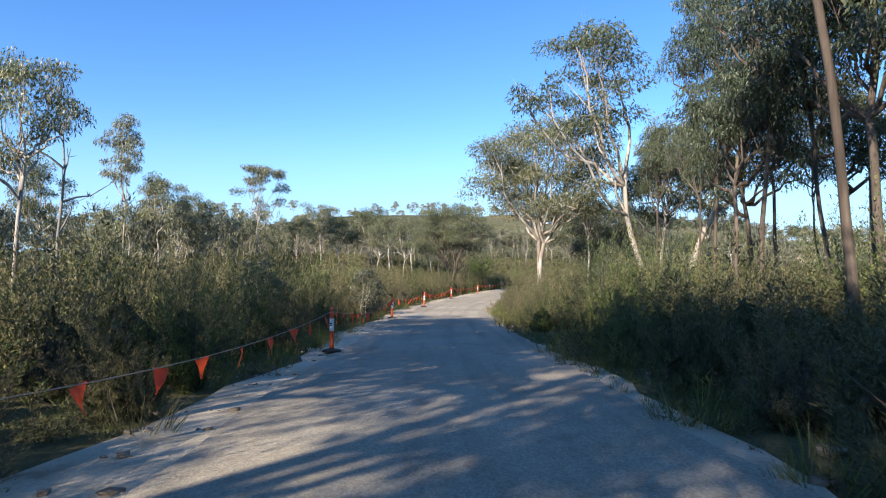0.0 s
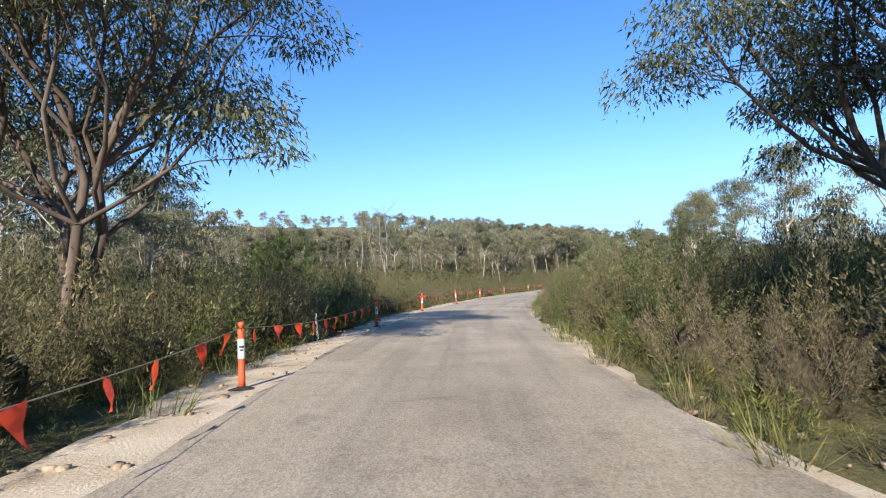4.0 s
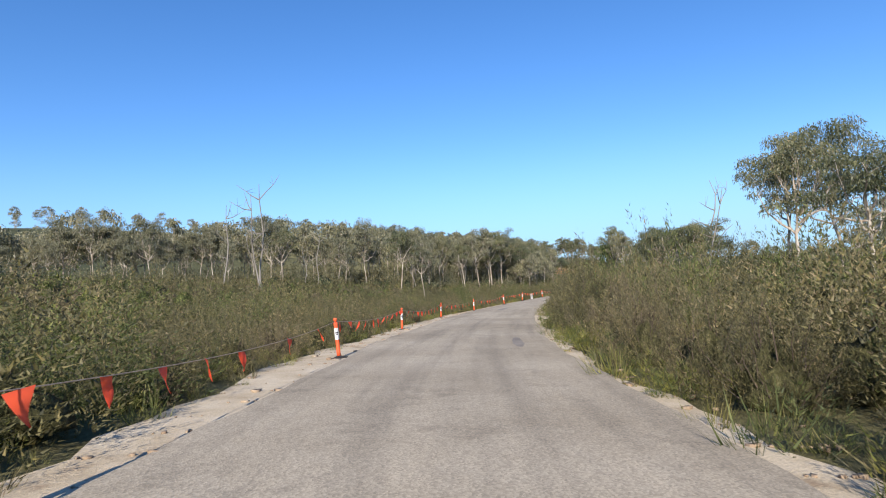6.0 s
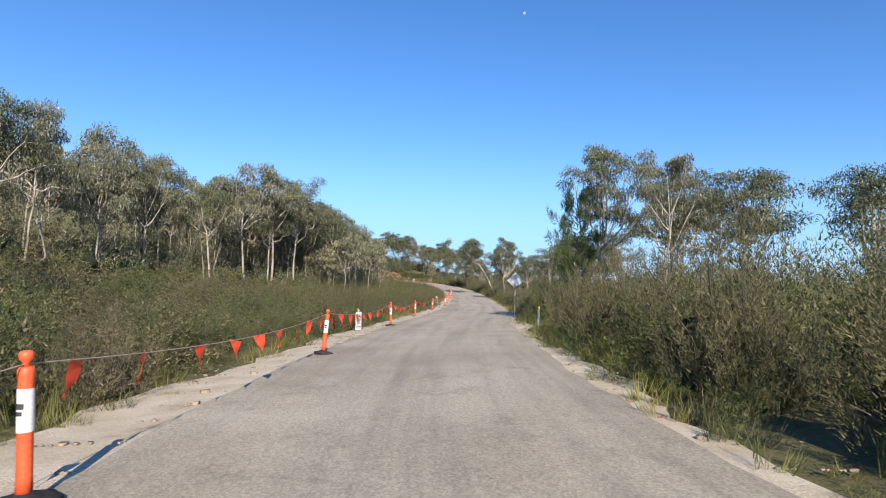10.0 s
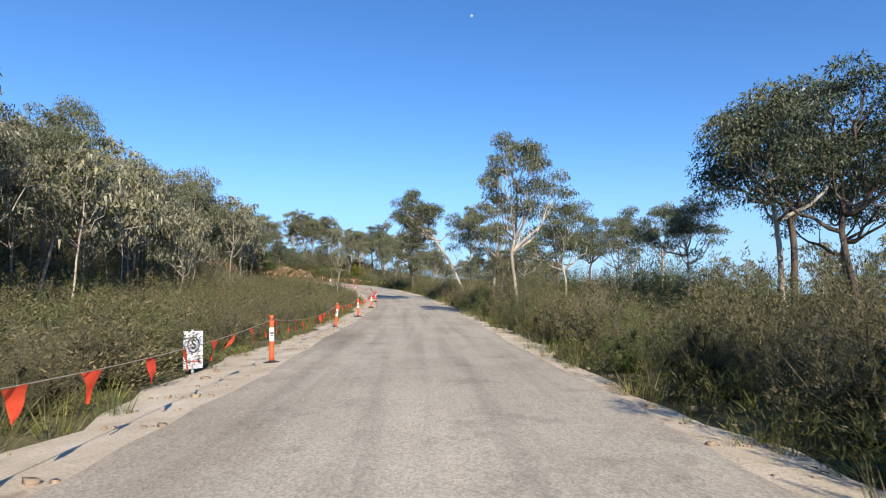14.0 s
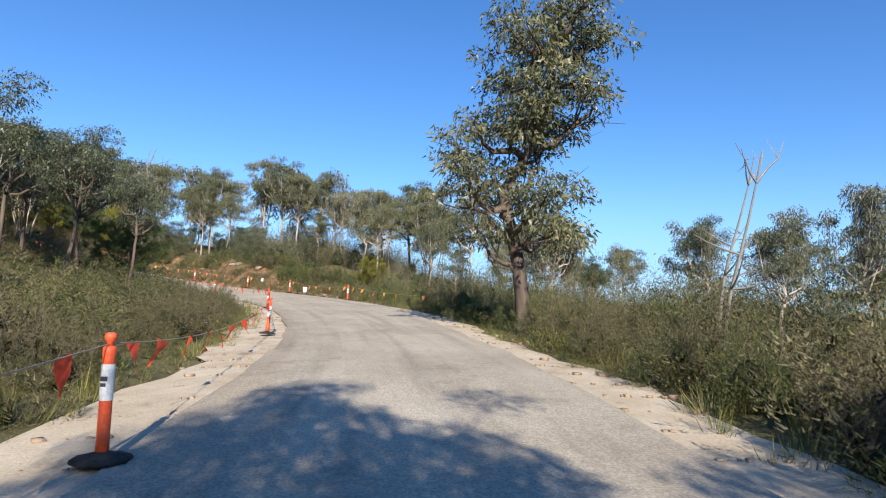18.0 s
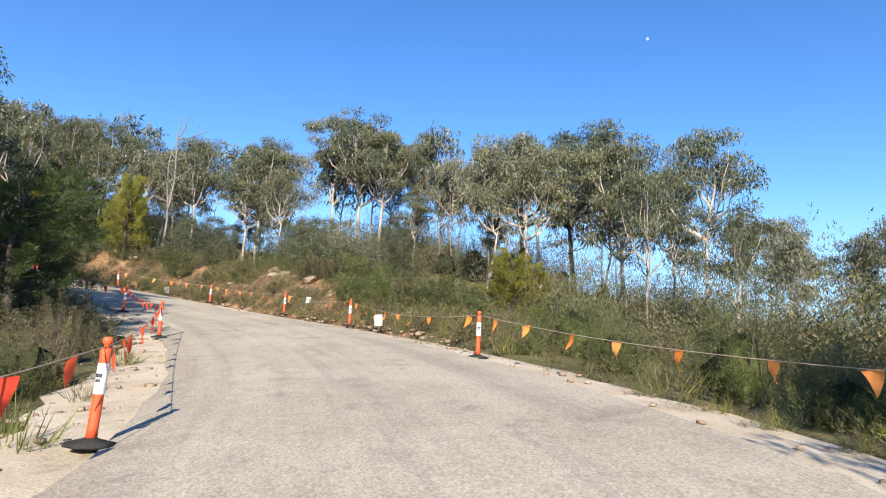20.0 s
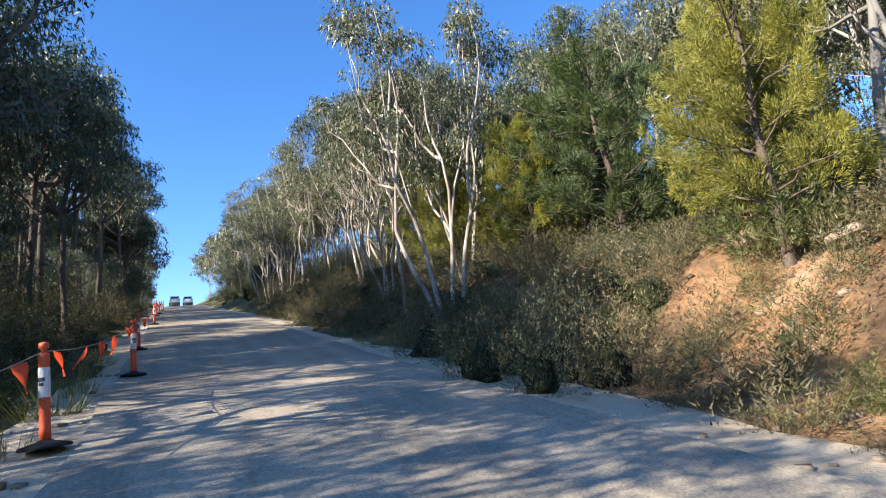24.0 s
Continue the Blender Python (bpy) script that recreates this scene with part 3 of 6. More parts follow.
def gum_meshes(seed, bark, leaf_mat, stems=1, fork=0.42, lean=0.0, spread=0.42, limbs=5, leaves=2400, leaf=0.034, clump=0.105, droop=0.75, low=0.45, flat=0.62, column=False, thick=0.02, bare=2, cheap=False, out_by=0.09, slim=1.0):
    """Trunk and crown of a gum tree one metre high, for scaling; spread is its half width."""
    rng = np.random.default_rng(seed)
    wood, tips = Soup(), []
    for s in range(stems):
        turn = rng.uniform(0, 6.28) if stems == 1 else 6.28 * s / stems + rng.uniform(-0.4, 0.4)
        out = (0.02 if stems == 1 else out_by) * np.array([math.cos(turn), math.sin(turn), 0])
        base = np.array([0, 0, -0.03]) + out * 0.35
        fork_h = fork * rng.uniform(0.85, 1.12)
        knee = np.array([lean * fork_h, 0, fork_h]) + out * 1.6 + np.r_[rng.normal(size=2) * 0.025, 0]
        head = np.array([lean * 0.88, 0, 0.86]) + out * (2.6 if stems > 1 else 1) + np.r_[rng.normal(size=2) * 0.06, 0]
        r0 = thick * (1.0 if stems == 1 else 0.72)
        wood.add(*tube(bent(base, knee, 7, 0, rng, 0.012), np.array([r0 * 1.5, r0 * 1.12, r0, r0 * 0.95, r0 * 0.9, r0 * 0.85, r0 * 0.8]), 4 if cheap else 7))
        leader = bent(knee, head, 8, 0, rng, 0.03)
        wood.add(*tube(leader, np.linspace(r0 * 0.78, r0 * 0.2, 8), 3 if cheap else 6))
        count = max(3, round(limbs / stems))
        ends = [(leader[4], leader[7])]
        for k in range(count):
            share = (k + rng.uniform(0.2, 0.8)) / count
            ang = turn + 2.4 * k + rng.uniform(-0.5, 0.5) if stems == 1 else turn + rng.uniform(-1.5, 1.5)
            if column:
                zt = low + (0.9 - low) * share
                reach = spread * (0.5 + 0.6 * math.sin(3.1 * (share * 0.8 + 0.2))) * rng.uniform(0.6, 1.15)
                spine = np.vstack([base, knee, leader[1:]])
                start = np.array([np.interp(zt - 0.07, spine[:, 2], spine[:, i]) for i in range(3)])
                end = start + np.array([math.cos(ang) * reach, math.sin(ang) * reach, 0.09 * rng.uniform(0.3, 1.6)])
            else:
                rim = math.sqrt(share) * rng.uniform(0.9, 1.08)
                zt = low + 0.1 + (0.84 - low) * math.sqrt(max(0.0, 1 - (0.93 * rim) ** 2)) * rng.uniform(0.78, 1.03)
                mid = lean * zt * np.array([1.0, 0, 0]) + out * 1.5
                end = np.array([mid[0] + math.cos(ang) * spread * rim * 0.86, mid[1] + math.sin(ang) * spread * rim * 0.86, zt])
                start = leader[int(rng.integers(0, 2 + round(4 * (1 - min(rim, 1)))))]
            bow = start + (end - start) * np.array([0.66, 0.66, 0.28 if end[2] > start[2] else 0.6])
            u = np.linspace(0, 1, 7)[:, None]
            line = start * (1 - u) ** 2 + 2 * bow * u * (1 - u) + end * u * u
            line[1:-1] += rng.normal(size=(5, 3)) * 0.011
            rl = r0 * (0.62 if rng.random() < 0.6 else 0.45)
            wood.add(*tube(line, np.linspace(rl, rl * 0.26, 7), 3 if cheap else 5))
            ends.append((line[3], line[6]))
            tips.append(end)
            for b in range(4):
                at = line[rng.integers(2, 6)]
                dirn = unit(unit(end - start) * 0.55 + rng.normal(size=3) * 0.6 + np.array([0, 0, 0.45]))
                tip = at + dirn * rng.uniform(0.08, 0.19) * (0.75 if column else 1.0)
                tip[2] = min(tip[2], 0.98 - rng.uniform(0, 0.04))
                twig = bent(at, tip, 4, 0.15, rng)
                if not cheap:
                    wood.add(*tube(twig, np.linspace(rl * 0.36, rl * 0.1, 4), 3))
                tips.append(tip)
                for _ in range(bare):
                    spur = tip + unit(rng.normal(size=3) + np.array([0, 0, 0.3])) * rng.uniform(0.05, 0.1)
                    wood.add(*tube(np.stack([twig[2], (twig[2] + spur) / 2 + rng.normal(size=3) * 0.008, spur]), np.array([rl * 0.14, rl * 0.09, rl * 0.04]), 3))
        for b in range(3):
            tips.append(leader[7] + rng.normal(size=3) * np.array([0.06, 0.06, 0.03]))
    tips = np.array(tips)
    tips = tips[tips[:, 2] > low * 0.8]
    # rounded clumps at the ends of the limbs, full on top, with leaves hanging below
    size = clump * rng.uniform(0.6, 1.35, len(tips))
    share = size ** 2 / (size ** 2).sum()
    n = rng.choice(len(tips), leaves, p=share)
    d = unit(rng.normal(size=(leaves, 3)))
    d[:, 2] = np.where(rng.uniform(size=leaves) < 0.72, np.abs(d[:, 2]), d[:, 2] * 0.55)
    r = rng.uniform(0.08, 1.0, leaves) ** 0.45
    base = tips[n] + d * (size[n] * r)[:, None] * np.array([1.12, 1.12, flat])
    base[:, 2] -= 0.25 * size[n] * rng.uniform(0, 1, leaves) ** 3
    axis = unit(d * np.array([0.7, 0.7, 0.2]) + rng.normal(size=(leaves, 3)) * 0.5 + np.array([0, 0, -droop]))
    L = leaf * rng.uniform(0.6, 1.4, leaves)
    crown = Soup()
    crown.add(*blades(base, axis, L, L * slim * rng.uniform(0.15, 0.25, leaves), rng))
    return wood.mesh("trunk", [bark], True), crown.mesh("crown", [leaf_mat])


def plumes(rng, base, tip, count, radius, leaf, wide, splay):
    """Feathery sprays: fine leaves along many twigs that run from base to tip."""
    n = rng.integers(0, len(base), count)
    u = rng.uniform(0.1, 1.04, count)
    way = unit(tip - base)[n]
    side = rng.normal(size=(count, 3))
    side = unit(side - way * (side * way).sum(1)[:, None])
    r = radius * (1.08 - 0.8 * u) * rng.uniform(0, 1, count) ** 0.6
    pos = base[n] + (tip - base)[n] * u[:, None] + side * r[:, None]
    axis = unit(way * 0.85 + side * splay + rng.normal(size=(count, 3)) * 0.3)
    L = leaf * rng.uniform(0.55, 1.45, count)
    return blades(pos, axis, L, L * wide * rng.uniform(0.7, 1.3, count), rng)


def needle_meshes(seed, bark, leaf_mat, leaves=2600, leaf=0.06, shape="cone", lift=0.5):
    """Trunk and crown of a dense feathery small tree one metre high."""
    rng = np.random.default_rng(seed)
    wood, crown = Soup(), Soup()
    wood.add(*tube(bent(np.array([0, 0, -0.03]), np.array([rng.normal() * 0.03, 0, 0.92]), 7, 0, rng), np.linspace(0.024, 0.005, 7), 7))
    roots, tips = [], []
    for k in range(46):
        z = 0.10 + 0.86 * (k + rng.uniform(0, 1)) / 46
        ang = 2.4 * k + rng.uniform(-0.4, 0.4)
        prof = {"cone": (1 - z) ** 0.6 * 0.36 + 0.06, "round": 0.40 * math.sqrt(max(0.04, 1 - ((z - 0.48) / 0.56) ** 2)), "weep": 0.30 * math.sqrt(max(0.05, 1 - ((z - 0.6) / 0.5) ** 2))}[shape]
        reach = prof * rng.uniform(0.5, 1.2)
        a = np.array([0, 0, z * 0.88])
        b = a + np.array([math.cos(ang) * reach, math.sin(ang) * reach, 0.12 * rng.uniform(0.2, 1.2)])
        wood.add(*tube(bent(a, b, 4, 0.1, rng), np.linspace(0.0045, 0.0012, 4), 4))
        for u in (0.45, 0.62, 0.78, 0.9, 1.0):
            at = a + (b - a) * u
            roots.append(at)
            tips.append(at + unit(unit(b - a) * 0.7 + rng.normal(size=3) * 0.45 + np.array([0, 0, lift])) * rng.uniform(0.06, 0.13))
    crown.add(*plumes(rng, np.array(roots), np.array(tips), leaves, 0.046, leaf, 0.085, 0.55))
    return wood.mesh("trunk", [bark], True), crown.mesh("crown", [leaf_mat])


def dead_mesh(seed):
    rng = np.random.default_rng(seed)
    s = Soup()
    top = np.array([rng.normal() * 0.08, rng.normal() * 0.08, 1.0])
    main = bent(np.array([0, 0, -0.03]), top, 8, 0, rng)
    s.add(*tube(main, np.linspace(0.0115, 0.0025, 8), 6))
    for k in range(6):
        at = main[rng.integers(3, 7)]
        tip = at + unit(np.array([rng.normal(), rng.normal(), rng.uniform(0.5, 1.4)])) * rng.uniform(0.1, 0.3)
        line = bent(at, tip, 4, -0.2, rng)
        s.add(*tube(line, np.linspace(0.006, 0.0015, 4), 4))
        for _ in range(2):
            tw = line[2] + unit(rng.normal(size=3) + np.array([0, 0, 0.6])) * rng.uniform(0.05, 0.12)
            s.add(*tube(np.stack([line[2], tw]), np.array([0.002, 0.0008]), 3))
    return s.mesh("trunk", [BARK_DEAD], True)


# kinds of tree: how their templates are made, and what they are called
KINDS = {
    "gum": (lambda s: gum_meshes(s, BARK_PALE, GUM, leaves=10000, leaf=0.0175, limbs=9, low=0.32, clump=0.09, bare=0, thick=0.014), "gum_tree", "slender gum tree with pale bark and olive crown", 5),
    "far": (lambda s: gum_meshes(s, BARK_PALE, GUM_GREY, leaves=7000, leaf=0.023, bare=0, limbs=9, fork=0.36, low=0.26, spread=0.45, clump=0.10, thick=0.011), "gum_tree", "forest gum tree with pale trunk and grey-green crown", 7),
    "dark": (lambda s: gum_meshes(s, BARK_BROWN, GUM_DARK, leaves=13000, leaf=0.0165, spread=0.40, low=0.28, limbs=10, clump=0.09, thick=0.016, bare=1), "gum_tree", "dark-barked gum tree with dense dark green crown", 4),
    "pole": (lambda s: gum_meshes(s, BARK_BROWN, GUM_DARK, leaves=15000, leaf=0.0115, spread=0.30, fork=0.5, low=0.5, limbs=10, lean=0.06, clump=0.07, thick=0.0105, bare=1), "gum_tree", "tall dark-trunked gum tree with high crown", 3),
    "big": (lambda s: gum_meshes(s, BARK_PALE, GUM, stems=2, leaves=26000, leaf=0.012, limbs=20, fork=0.3, low=0.36, spread=0.46, clump=0.062, thick=0.015), "gum_tree", "tall forked gum tree with broad open olive crown", 2),
    "broad": (lambda s: gum_meshes(s, BARK_PALE, GUM, stems=2, leaves=38000, leaf=0.014, limbs=24, fork=0.3, low=0.32, spread=0.46, clump=0.10, thick=0.019, out_by=0.035), "gum_tree", "thick-stemmed gum tree with dense rounded crown", 1),
    "multi": (lambda s: gum_meshes(s, BARK_BROWN, GUM, stems=4, leaves=52000, leaf=0.0135, slim=0.7, limbs=26, fork=0.26, spread=0.42, low=0.36, clump=0.082, droop=1.1, thick=0.013, out_by=0.05), "gum_tree", "spreading several-stemmed gum tree with hanging leaves", 2),
    "multi2": (lambda s: gum_meshes(s, BARK_PALE, GUM, stems=4, leaves=10000, leaf=0.017, limbs=12, fork=0.3, spread=0.42, low=0.42, clump=0.075, thick=0.014), "gum_tree", "cluster of thin white gum stems with sparse crown", 2),
    "slim": (lambda s: gum_meshes(s, BARK_PALE, GUM_GREY, leaves=6000, leaf=0.018, limbs=6, fork=0.5, low=0.5, spread=0.30, clump=0.075, thick=0.012), "gum_tree", "thin young gum tree with pale stem", 2),
    "umbrella": (lambda s: gum_meshes(s, BARK_PALE, GUM_GREY, leaves=8000, leaf=0.0175, limbs=7, fork=0.4, low=0.66, spread=0.45, clump=0.085, flat=0.5, thick=0.012), "gum_tree", "flat-topped gum tree on bare forked limbs", 2),
    "fork": (lambda s: gum_meshes(s, BARK_PALE, GUM, leaves=15000, leaf=0.016, limbs=11, fork=0.36, low=0.48, spread=0.44, clump=0.075, thick=0.015), "gum_tree", "open forked gum tree with pale limbs", 1),
    "pale": (lambda s: gum_meshes(s, BARK_PALE, GUM, leaves=13000, leaf=0.0165, limbs=10, fork=0.36, low=0.40, spread=0.42, clump=0.075, thick=0.015), "gum_tree", "white-barked gum tree with loose hanging crown", 4),
    "leandark": (lambda s: gum_meshes(s, BARK_BROWN, GUM_DARK, leaves=15000, leaf=0.0125, spread=0.32, fork=0.5, low=0.45, limbs=10, lean=0.30, clump=0.07, thick=0.0115, bare=1), "gum_tree", "tall leaning brown-barked gum tree with dark crown", 1),
    "leanpale": (lambda s: gum_meshes(s, BARK_PALE, GUM, leaves=16000, leaf=0.0165, limbs=13, fork=0.5, low=0.30, spread=0.42, lean=0.98, clump=0.08, thick=0.016), "gum_tree", "strongly leaning smooth gum tree over the road edge", 1),
    "column": (lambda s: gum_meshes(s, BARK_BROWN, GUM, leaves=19000, leaf=0.0155, limbs=24, low=0.24, spread=0.17, clump=0.066, thick=0.02, column=True), "gum_tree", "tall narrow gum tree standing alone", 1),
    "sapling": (lambda s: gum_meshes(s, BARK_PALE, GUM_GREY, stems=2, leaves=4200, leaf=0.04, limbs=12, fork=0.12, low=0.05, spread=0.34, clump=0.11, droop=0.3, thick=0.012), "gum_sapling", "bushy young gum with round grey-green leaves", 2),
    "low": (lambda s: gum_meshes(s, BARK_BROWN, GUM_DARK, stems=3, leaves=11000, leaf=0.021, spread=0.42, fork=0.16, low=0.12, limbs=15, clump=0.10, thick=0.013, bare=1), "gum_sapling", "low dense dark gum under taller trees", 3),
    "cypress": (lambda s: needle_meshes(s, BARK_BROWN, CYPRESS, 52000, 0.020, "round"), "pine_tree", "dense dark green needle-leaved tree", 2),
    "wattle": (lambda s: needle_meshes(s, BARK_BROWN, WATTLE, 60000, 0.0165, "cone"), "wattle_tree", "yellow-green feathery wattle tree", 3),
    "casuarina": (lambda s: needle_meshes(s, BARK_BROWN, CYPRESS, 15000, 0.032, "weep", 1.3), "sheoak_tree", "dark wispy she-oak with upright needles", 2),
    "dead": (lambda s: (dead_mesh(s), None), "dead_tree", "bare grey dead tree with broken twigs", 4),
}
MADE = {}


def plant(kind, x, y, height, width, turn=None, rng=random):
    """Stands a tree of a kind on the ground, of that height and crown width."""
    make, name, label, count = KINDS[kind]
    k = (kind, rng.randrange(count))
    full = {"column": 0.46, "cypress": 0.86, "wattle": 0.84, "casuarina": 0.66}.get(kind, 0.9)
    sx = height * 0.2 if kind == "dead" else width / full
    sx = max(sx, height * 0.55) if kind != "dead" else height
    z = float(ground_z([[x, y]])[0]) - 0.05
    m = pose(x, y, z, rz=rng.uniform(0, 360) if turn is None else turn) @ Matrix.Diagonal((sx, sx, height, 1))
    if k not in MADE:
        root = tagged(new(name), label, "tree")
        trunk, crown = make(k[1] * 37 + len(kind))
        part("trunk", trunk, root)
        if crown:
            part("crown", crown, root)
        root.matrix_basis = m
        MADE[k] = root
        return root
    # scale lies in the pose alone, so undo the template's own
    src = MADE[k]
    return copy_thing(src, m @ Matrix.Diagonal((1 / src.scale[0], 1 / src.scale[1], 1 / src.scale[2], 1)))

# ---- single trees, stretch by stretch: x, y, height, crown width, kind ----
TREES_START = [
    (8.3, 53.0, 17.0, 13.0, "broad"), (14.9, 40.1, 20.5, 17, "big"), (9.6, 13.8, 17.5, 8, "leandark"), (13.7, 26.1, 18.2, 9, "pole"),
    (16.2, 22.1, 16.3, 9, "pole"), (15.4, 34.1, 19.2, 9, "pole"), (21.8, 32.1, 13.8, 9, "dark"),
    (21.1, 55.1, 18.9, 8, "gum"), (23.0, 51.0, 14.0, 8, "gum"), (12.8, 52.9, 11.0, 5, "slim"), (16.8, 46.6, 12.9, 9, "gum"),
    (-24.7, 38.1, 13.8, 3, "dead"), (-30.9, 45.1, 11.2, 6, "gum"), (-33.5, 62.1, 17.8, 4, "slim"), (-29.4, 62.1, 12.7, 7, "gum"),
    (-25.9, 83.1, 16.4, 9, "umbrella"), (-24.7, 34.1, 16.8, 7, "gum"), (-30.9, 75.1, 11.8, 5, "gum"), (-28.0, 80.1, 8.0, 5, "gum"),
    (-16.5, 95.1, 9.9, 8, "gum"), (-8.9, 100.1, 11.0, 9, "gum"), (-2.4, 110.1, 10.6, 9, "gum"),
]
TREES_BEND = [
    (0.9, 73.9, 11.6, 11.4, "multi"), (-5.4, 82.1, 9.6, 6, "gum"), (-9.7, 88.5, 9.0, 6, "gum"), (18.4, 69.0, 11.5, 12.0, "multi"),
    (27.3, 73.7, 8.3, 7, "dark"), (33.4, 80.3, 8.4, 6, "gum"), (38.2, 100.8, 6.7, 5, "gum"), (6.3, 93.4, 4.6, 3.2, "casuarina"),
    (5.3, 94.9, 4.2, 2.6, "casuarina"), (46.0, 108.5, 9.6, 6, "gum"), (48.6, 99.9, 13.1, 7, "gum"), (49.7, 111.7, 10.6, 6, "gum"),
    (53.8, 110.8, 11.8, 7, "gum"), (48.8, 116.6, 7.4, 1, "dead"), (53.9, 125.3, 6.2, 6, "gum"), (55.0, 122.5, 6.2, 6, "gum"),
    (71.2, 137.5, 8.3, 5.5, "gum"), (70.7, 135.3, 7.6, 6, "gum"), (74.6, 135.9, 12.9, 1, "dead"),
]
TREES_BEND2 = [
    (78.3, 143.3, 8.1, 6, "gum"), (78.9, 148.0, 8.3, 7, "gum"), (79.0, 151.8, 7.5, 5, "gum"), (71.5, 149.0, 7.5, 3.6, "umbrella"),
    (74.5, 153.6, 9.1, 5.4, "fork"), (74.1, 154.8, 6.8, 2.6, "casuarina"),
    (82.2, 153.4, 9.7, 7, "gum"), (85.2, 151.7, 9.2, 7, "gum"), (86.3, 162.3, 5.4, 5, "gum"), (97.8, 173.5, 6.7, 6, "gum"),
    (26.6, 161.0, 11.8, 1, "dead"), (23.1, 165.2, 10.7, 2, "dead"), (27.4, 162.7, 13.1, 1.5, "dead"), (48.4, 162.0, 7.9, 5, "slim"),
]
TREES_STRAIGHT = [
    (84.0, 199.5, 13.5, 8, "gum"), (88.5, 203.5, 13.0, 8, "far"), (80.0, 197.0, 13.5, 8, "gum"), (93.0, 207.5, 12.5, 8, "gum"), (76.0, 195.0, 13.5, 8, "far"), (97.0, 210.5, 12.0, 7, "far"),
    (118.0, 183.5, 10.2, 8, "dark"), (118.7, 178.0, 10.6, 8, "gum"), (133.4, 196.2, 8.0, 4, "gum"), (123.4, 181.9, 8.9, 7, "dark"),
    (116.7, 183.4, 9.9, 7, "gum"), (113.7, 180.8, 8.4, 6, "dark"), (117.2, 195.0, 9.6, 5.6, "fork"), (125.0, 196.8, 7.6, 5, "gum"),
    (129.2, 195.1, 6.9, 3, "gum"), (128.9, 192.4, 7.8, 4, "gum"), (122.8, 188.7, 6.7, 5, "gum"), (124.3, 200.9, 4.0, 3, "gum"),
    (135.5, 212.4, 10.2, 6.4, "leanpale"), (137.0, 211.2, 5.6, 4.2, "gum"), (136.6, 208.8, 5.0, 4.2, "dark"), (135.4, 212.3, 9.2, 3.4, "pale"), (133.1, 208.2, 9.8, 6.5, "pale"), (134.5, 205.8, 6.1, 5.5, "gum"),
    (137.9, 205.0, 7.5, 6, "dark"), (141.8, 203.7, 8.4, 6, "dark"),
]
TREES_CLIMB = [
    (151.7, 235.0, 12.7, 5.6, "column"), (132.1, 227.4, 5.5, 3.4, "slim"), (132.0, 228.2, 3.2, 2, "dead"),
    (149.1, 227.7, 4.7, 1, "dead"), (153.0, 229.4, 5.4, 1, "dead"), (156.2, 228.9, 4.2, 3.6, "gum"), (156.3, 218.7, 6.3, 5, "gum"),
    (163.7, 222.6, 5.1, 5, "gum"), (166.3, 228.7, 4.5, 5, "gum"), (138.5, 257.4, 10.4, 8, "gum"), (134.9, 255.3, 9.1, 8, "gum"),
]
TREES_HILL = [
    (167.4, 281.7, 11.4, 8, "pale"), (166.5, 284.2, 11.9, 6, "pale"), (172.1, 282.8, 10.4, 6, "gum"), (172.4, 270.0, 9.4, 8, "dark"),
    (175.1, 268.8, 10.3, 8, "dark"), (172.8, 279.3, 7.6, 4, "pale"), (172.4, 273.1, 4.6, 2.5, "gum"), (163.6, 292.0, 10.8, 6, "gum"),
    (159.7, 300.0, 10.2, 5, "gum"), (155.6, 306.0, 10.0, 5, "gum"), (150.2, 312.5, 11.0, 7, "gum"), (143.0, 319.7, 10.7, 7, "gum"),
    (156.5, 295.1, 11.8, 1, "dead"), (146.6, 314.0, 10.4, 1, "dead"), (171.1, 267.1, 9.6, 6, "gum"), (172.9, 263.6, 10.5, 6, "gum"),
    (175.4, 260.9, 11.4, 6, "gum"), (183.1, 262.0, 7.9, 5, "gum"), (202.2, 264.9, 6.0, 6, "gum"),
]
TREES_INSIDE = [
    (144.0, 263.5, 10.0, 7, "dark"), (141.0, 267.0, 10.5, 8, "dark"), (146.5, 259.5, 7.5, 5, "dark"), (139.0, 272.0, 10.5, 8, "dark"), (143.5, 276.5, 10.0, 7.5, "dark"),
    (140.0, 281.5, 8.5, 7, "dark"), (146.0, 269.5, 9.5, 7, "dark"), (136.5, 284.5, 9.0, 8, "dark"), (143.6, 281.6, 7.0, 5.5, "dark"), (133.0, 277.0, 10.5, 9, "dark"),
]
TREES_CUTTING = [
    (162.2, 288.7, 9.6, 6, "pale"), (158.8, 294.5, 10.4, 5, "gum"),
    (170.1, 278.8, 5.5, 5, "pale"), (161.4, 288.9, 6.8, 5, "pale"), (159.3, 298.6, 6.2, 5, "gum"), (150.2, 306.1, 10.0, 7, "gum"),
    (143.2, 305.8, 10.2, 5, "gum"), (137.0, 309.4, 10.4, 5, "gum"), (139.5, 307.4, 9.4, 6, "multi2"), (129.7, 318.3, 8.2, 6, "gum"),
    (134.0, 312.7, 12.6, 6, "gum"), (142.0, 306.0, 11.2, 5, "gum"), (149.4, 305.6, 10.5, 6, "gum"), (152.6, 302.6, 8.4, 6, "gum"),
    (138.5, 308.5, 6.5, 4, "multi2"), (145.4, 310.4, 8.9, 1, "dead"), (156.7, 293.7, 9.1, 1, "dead"),
]
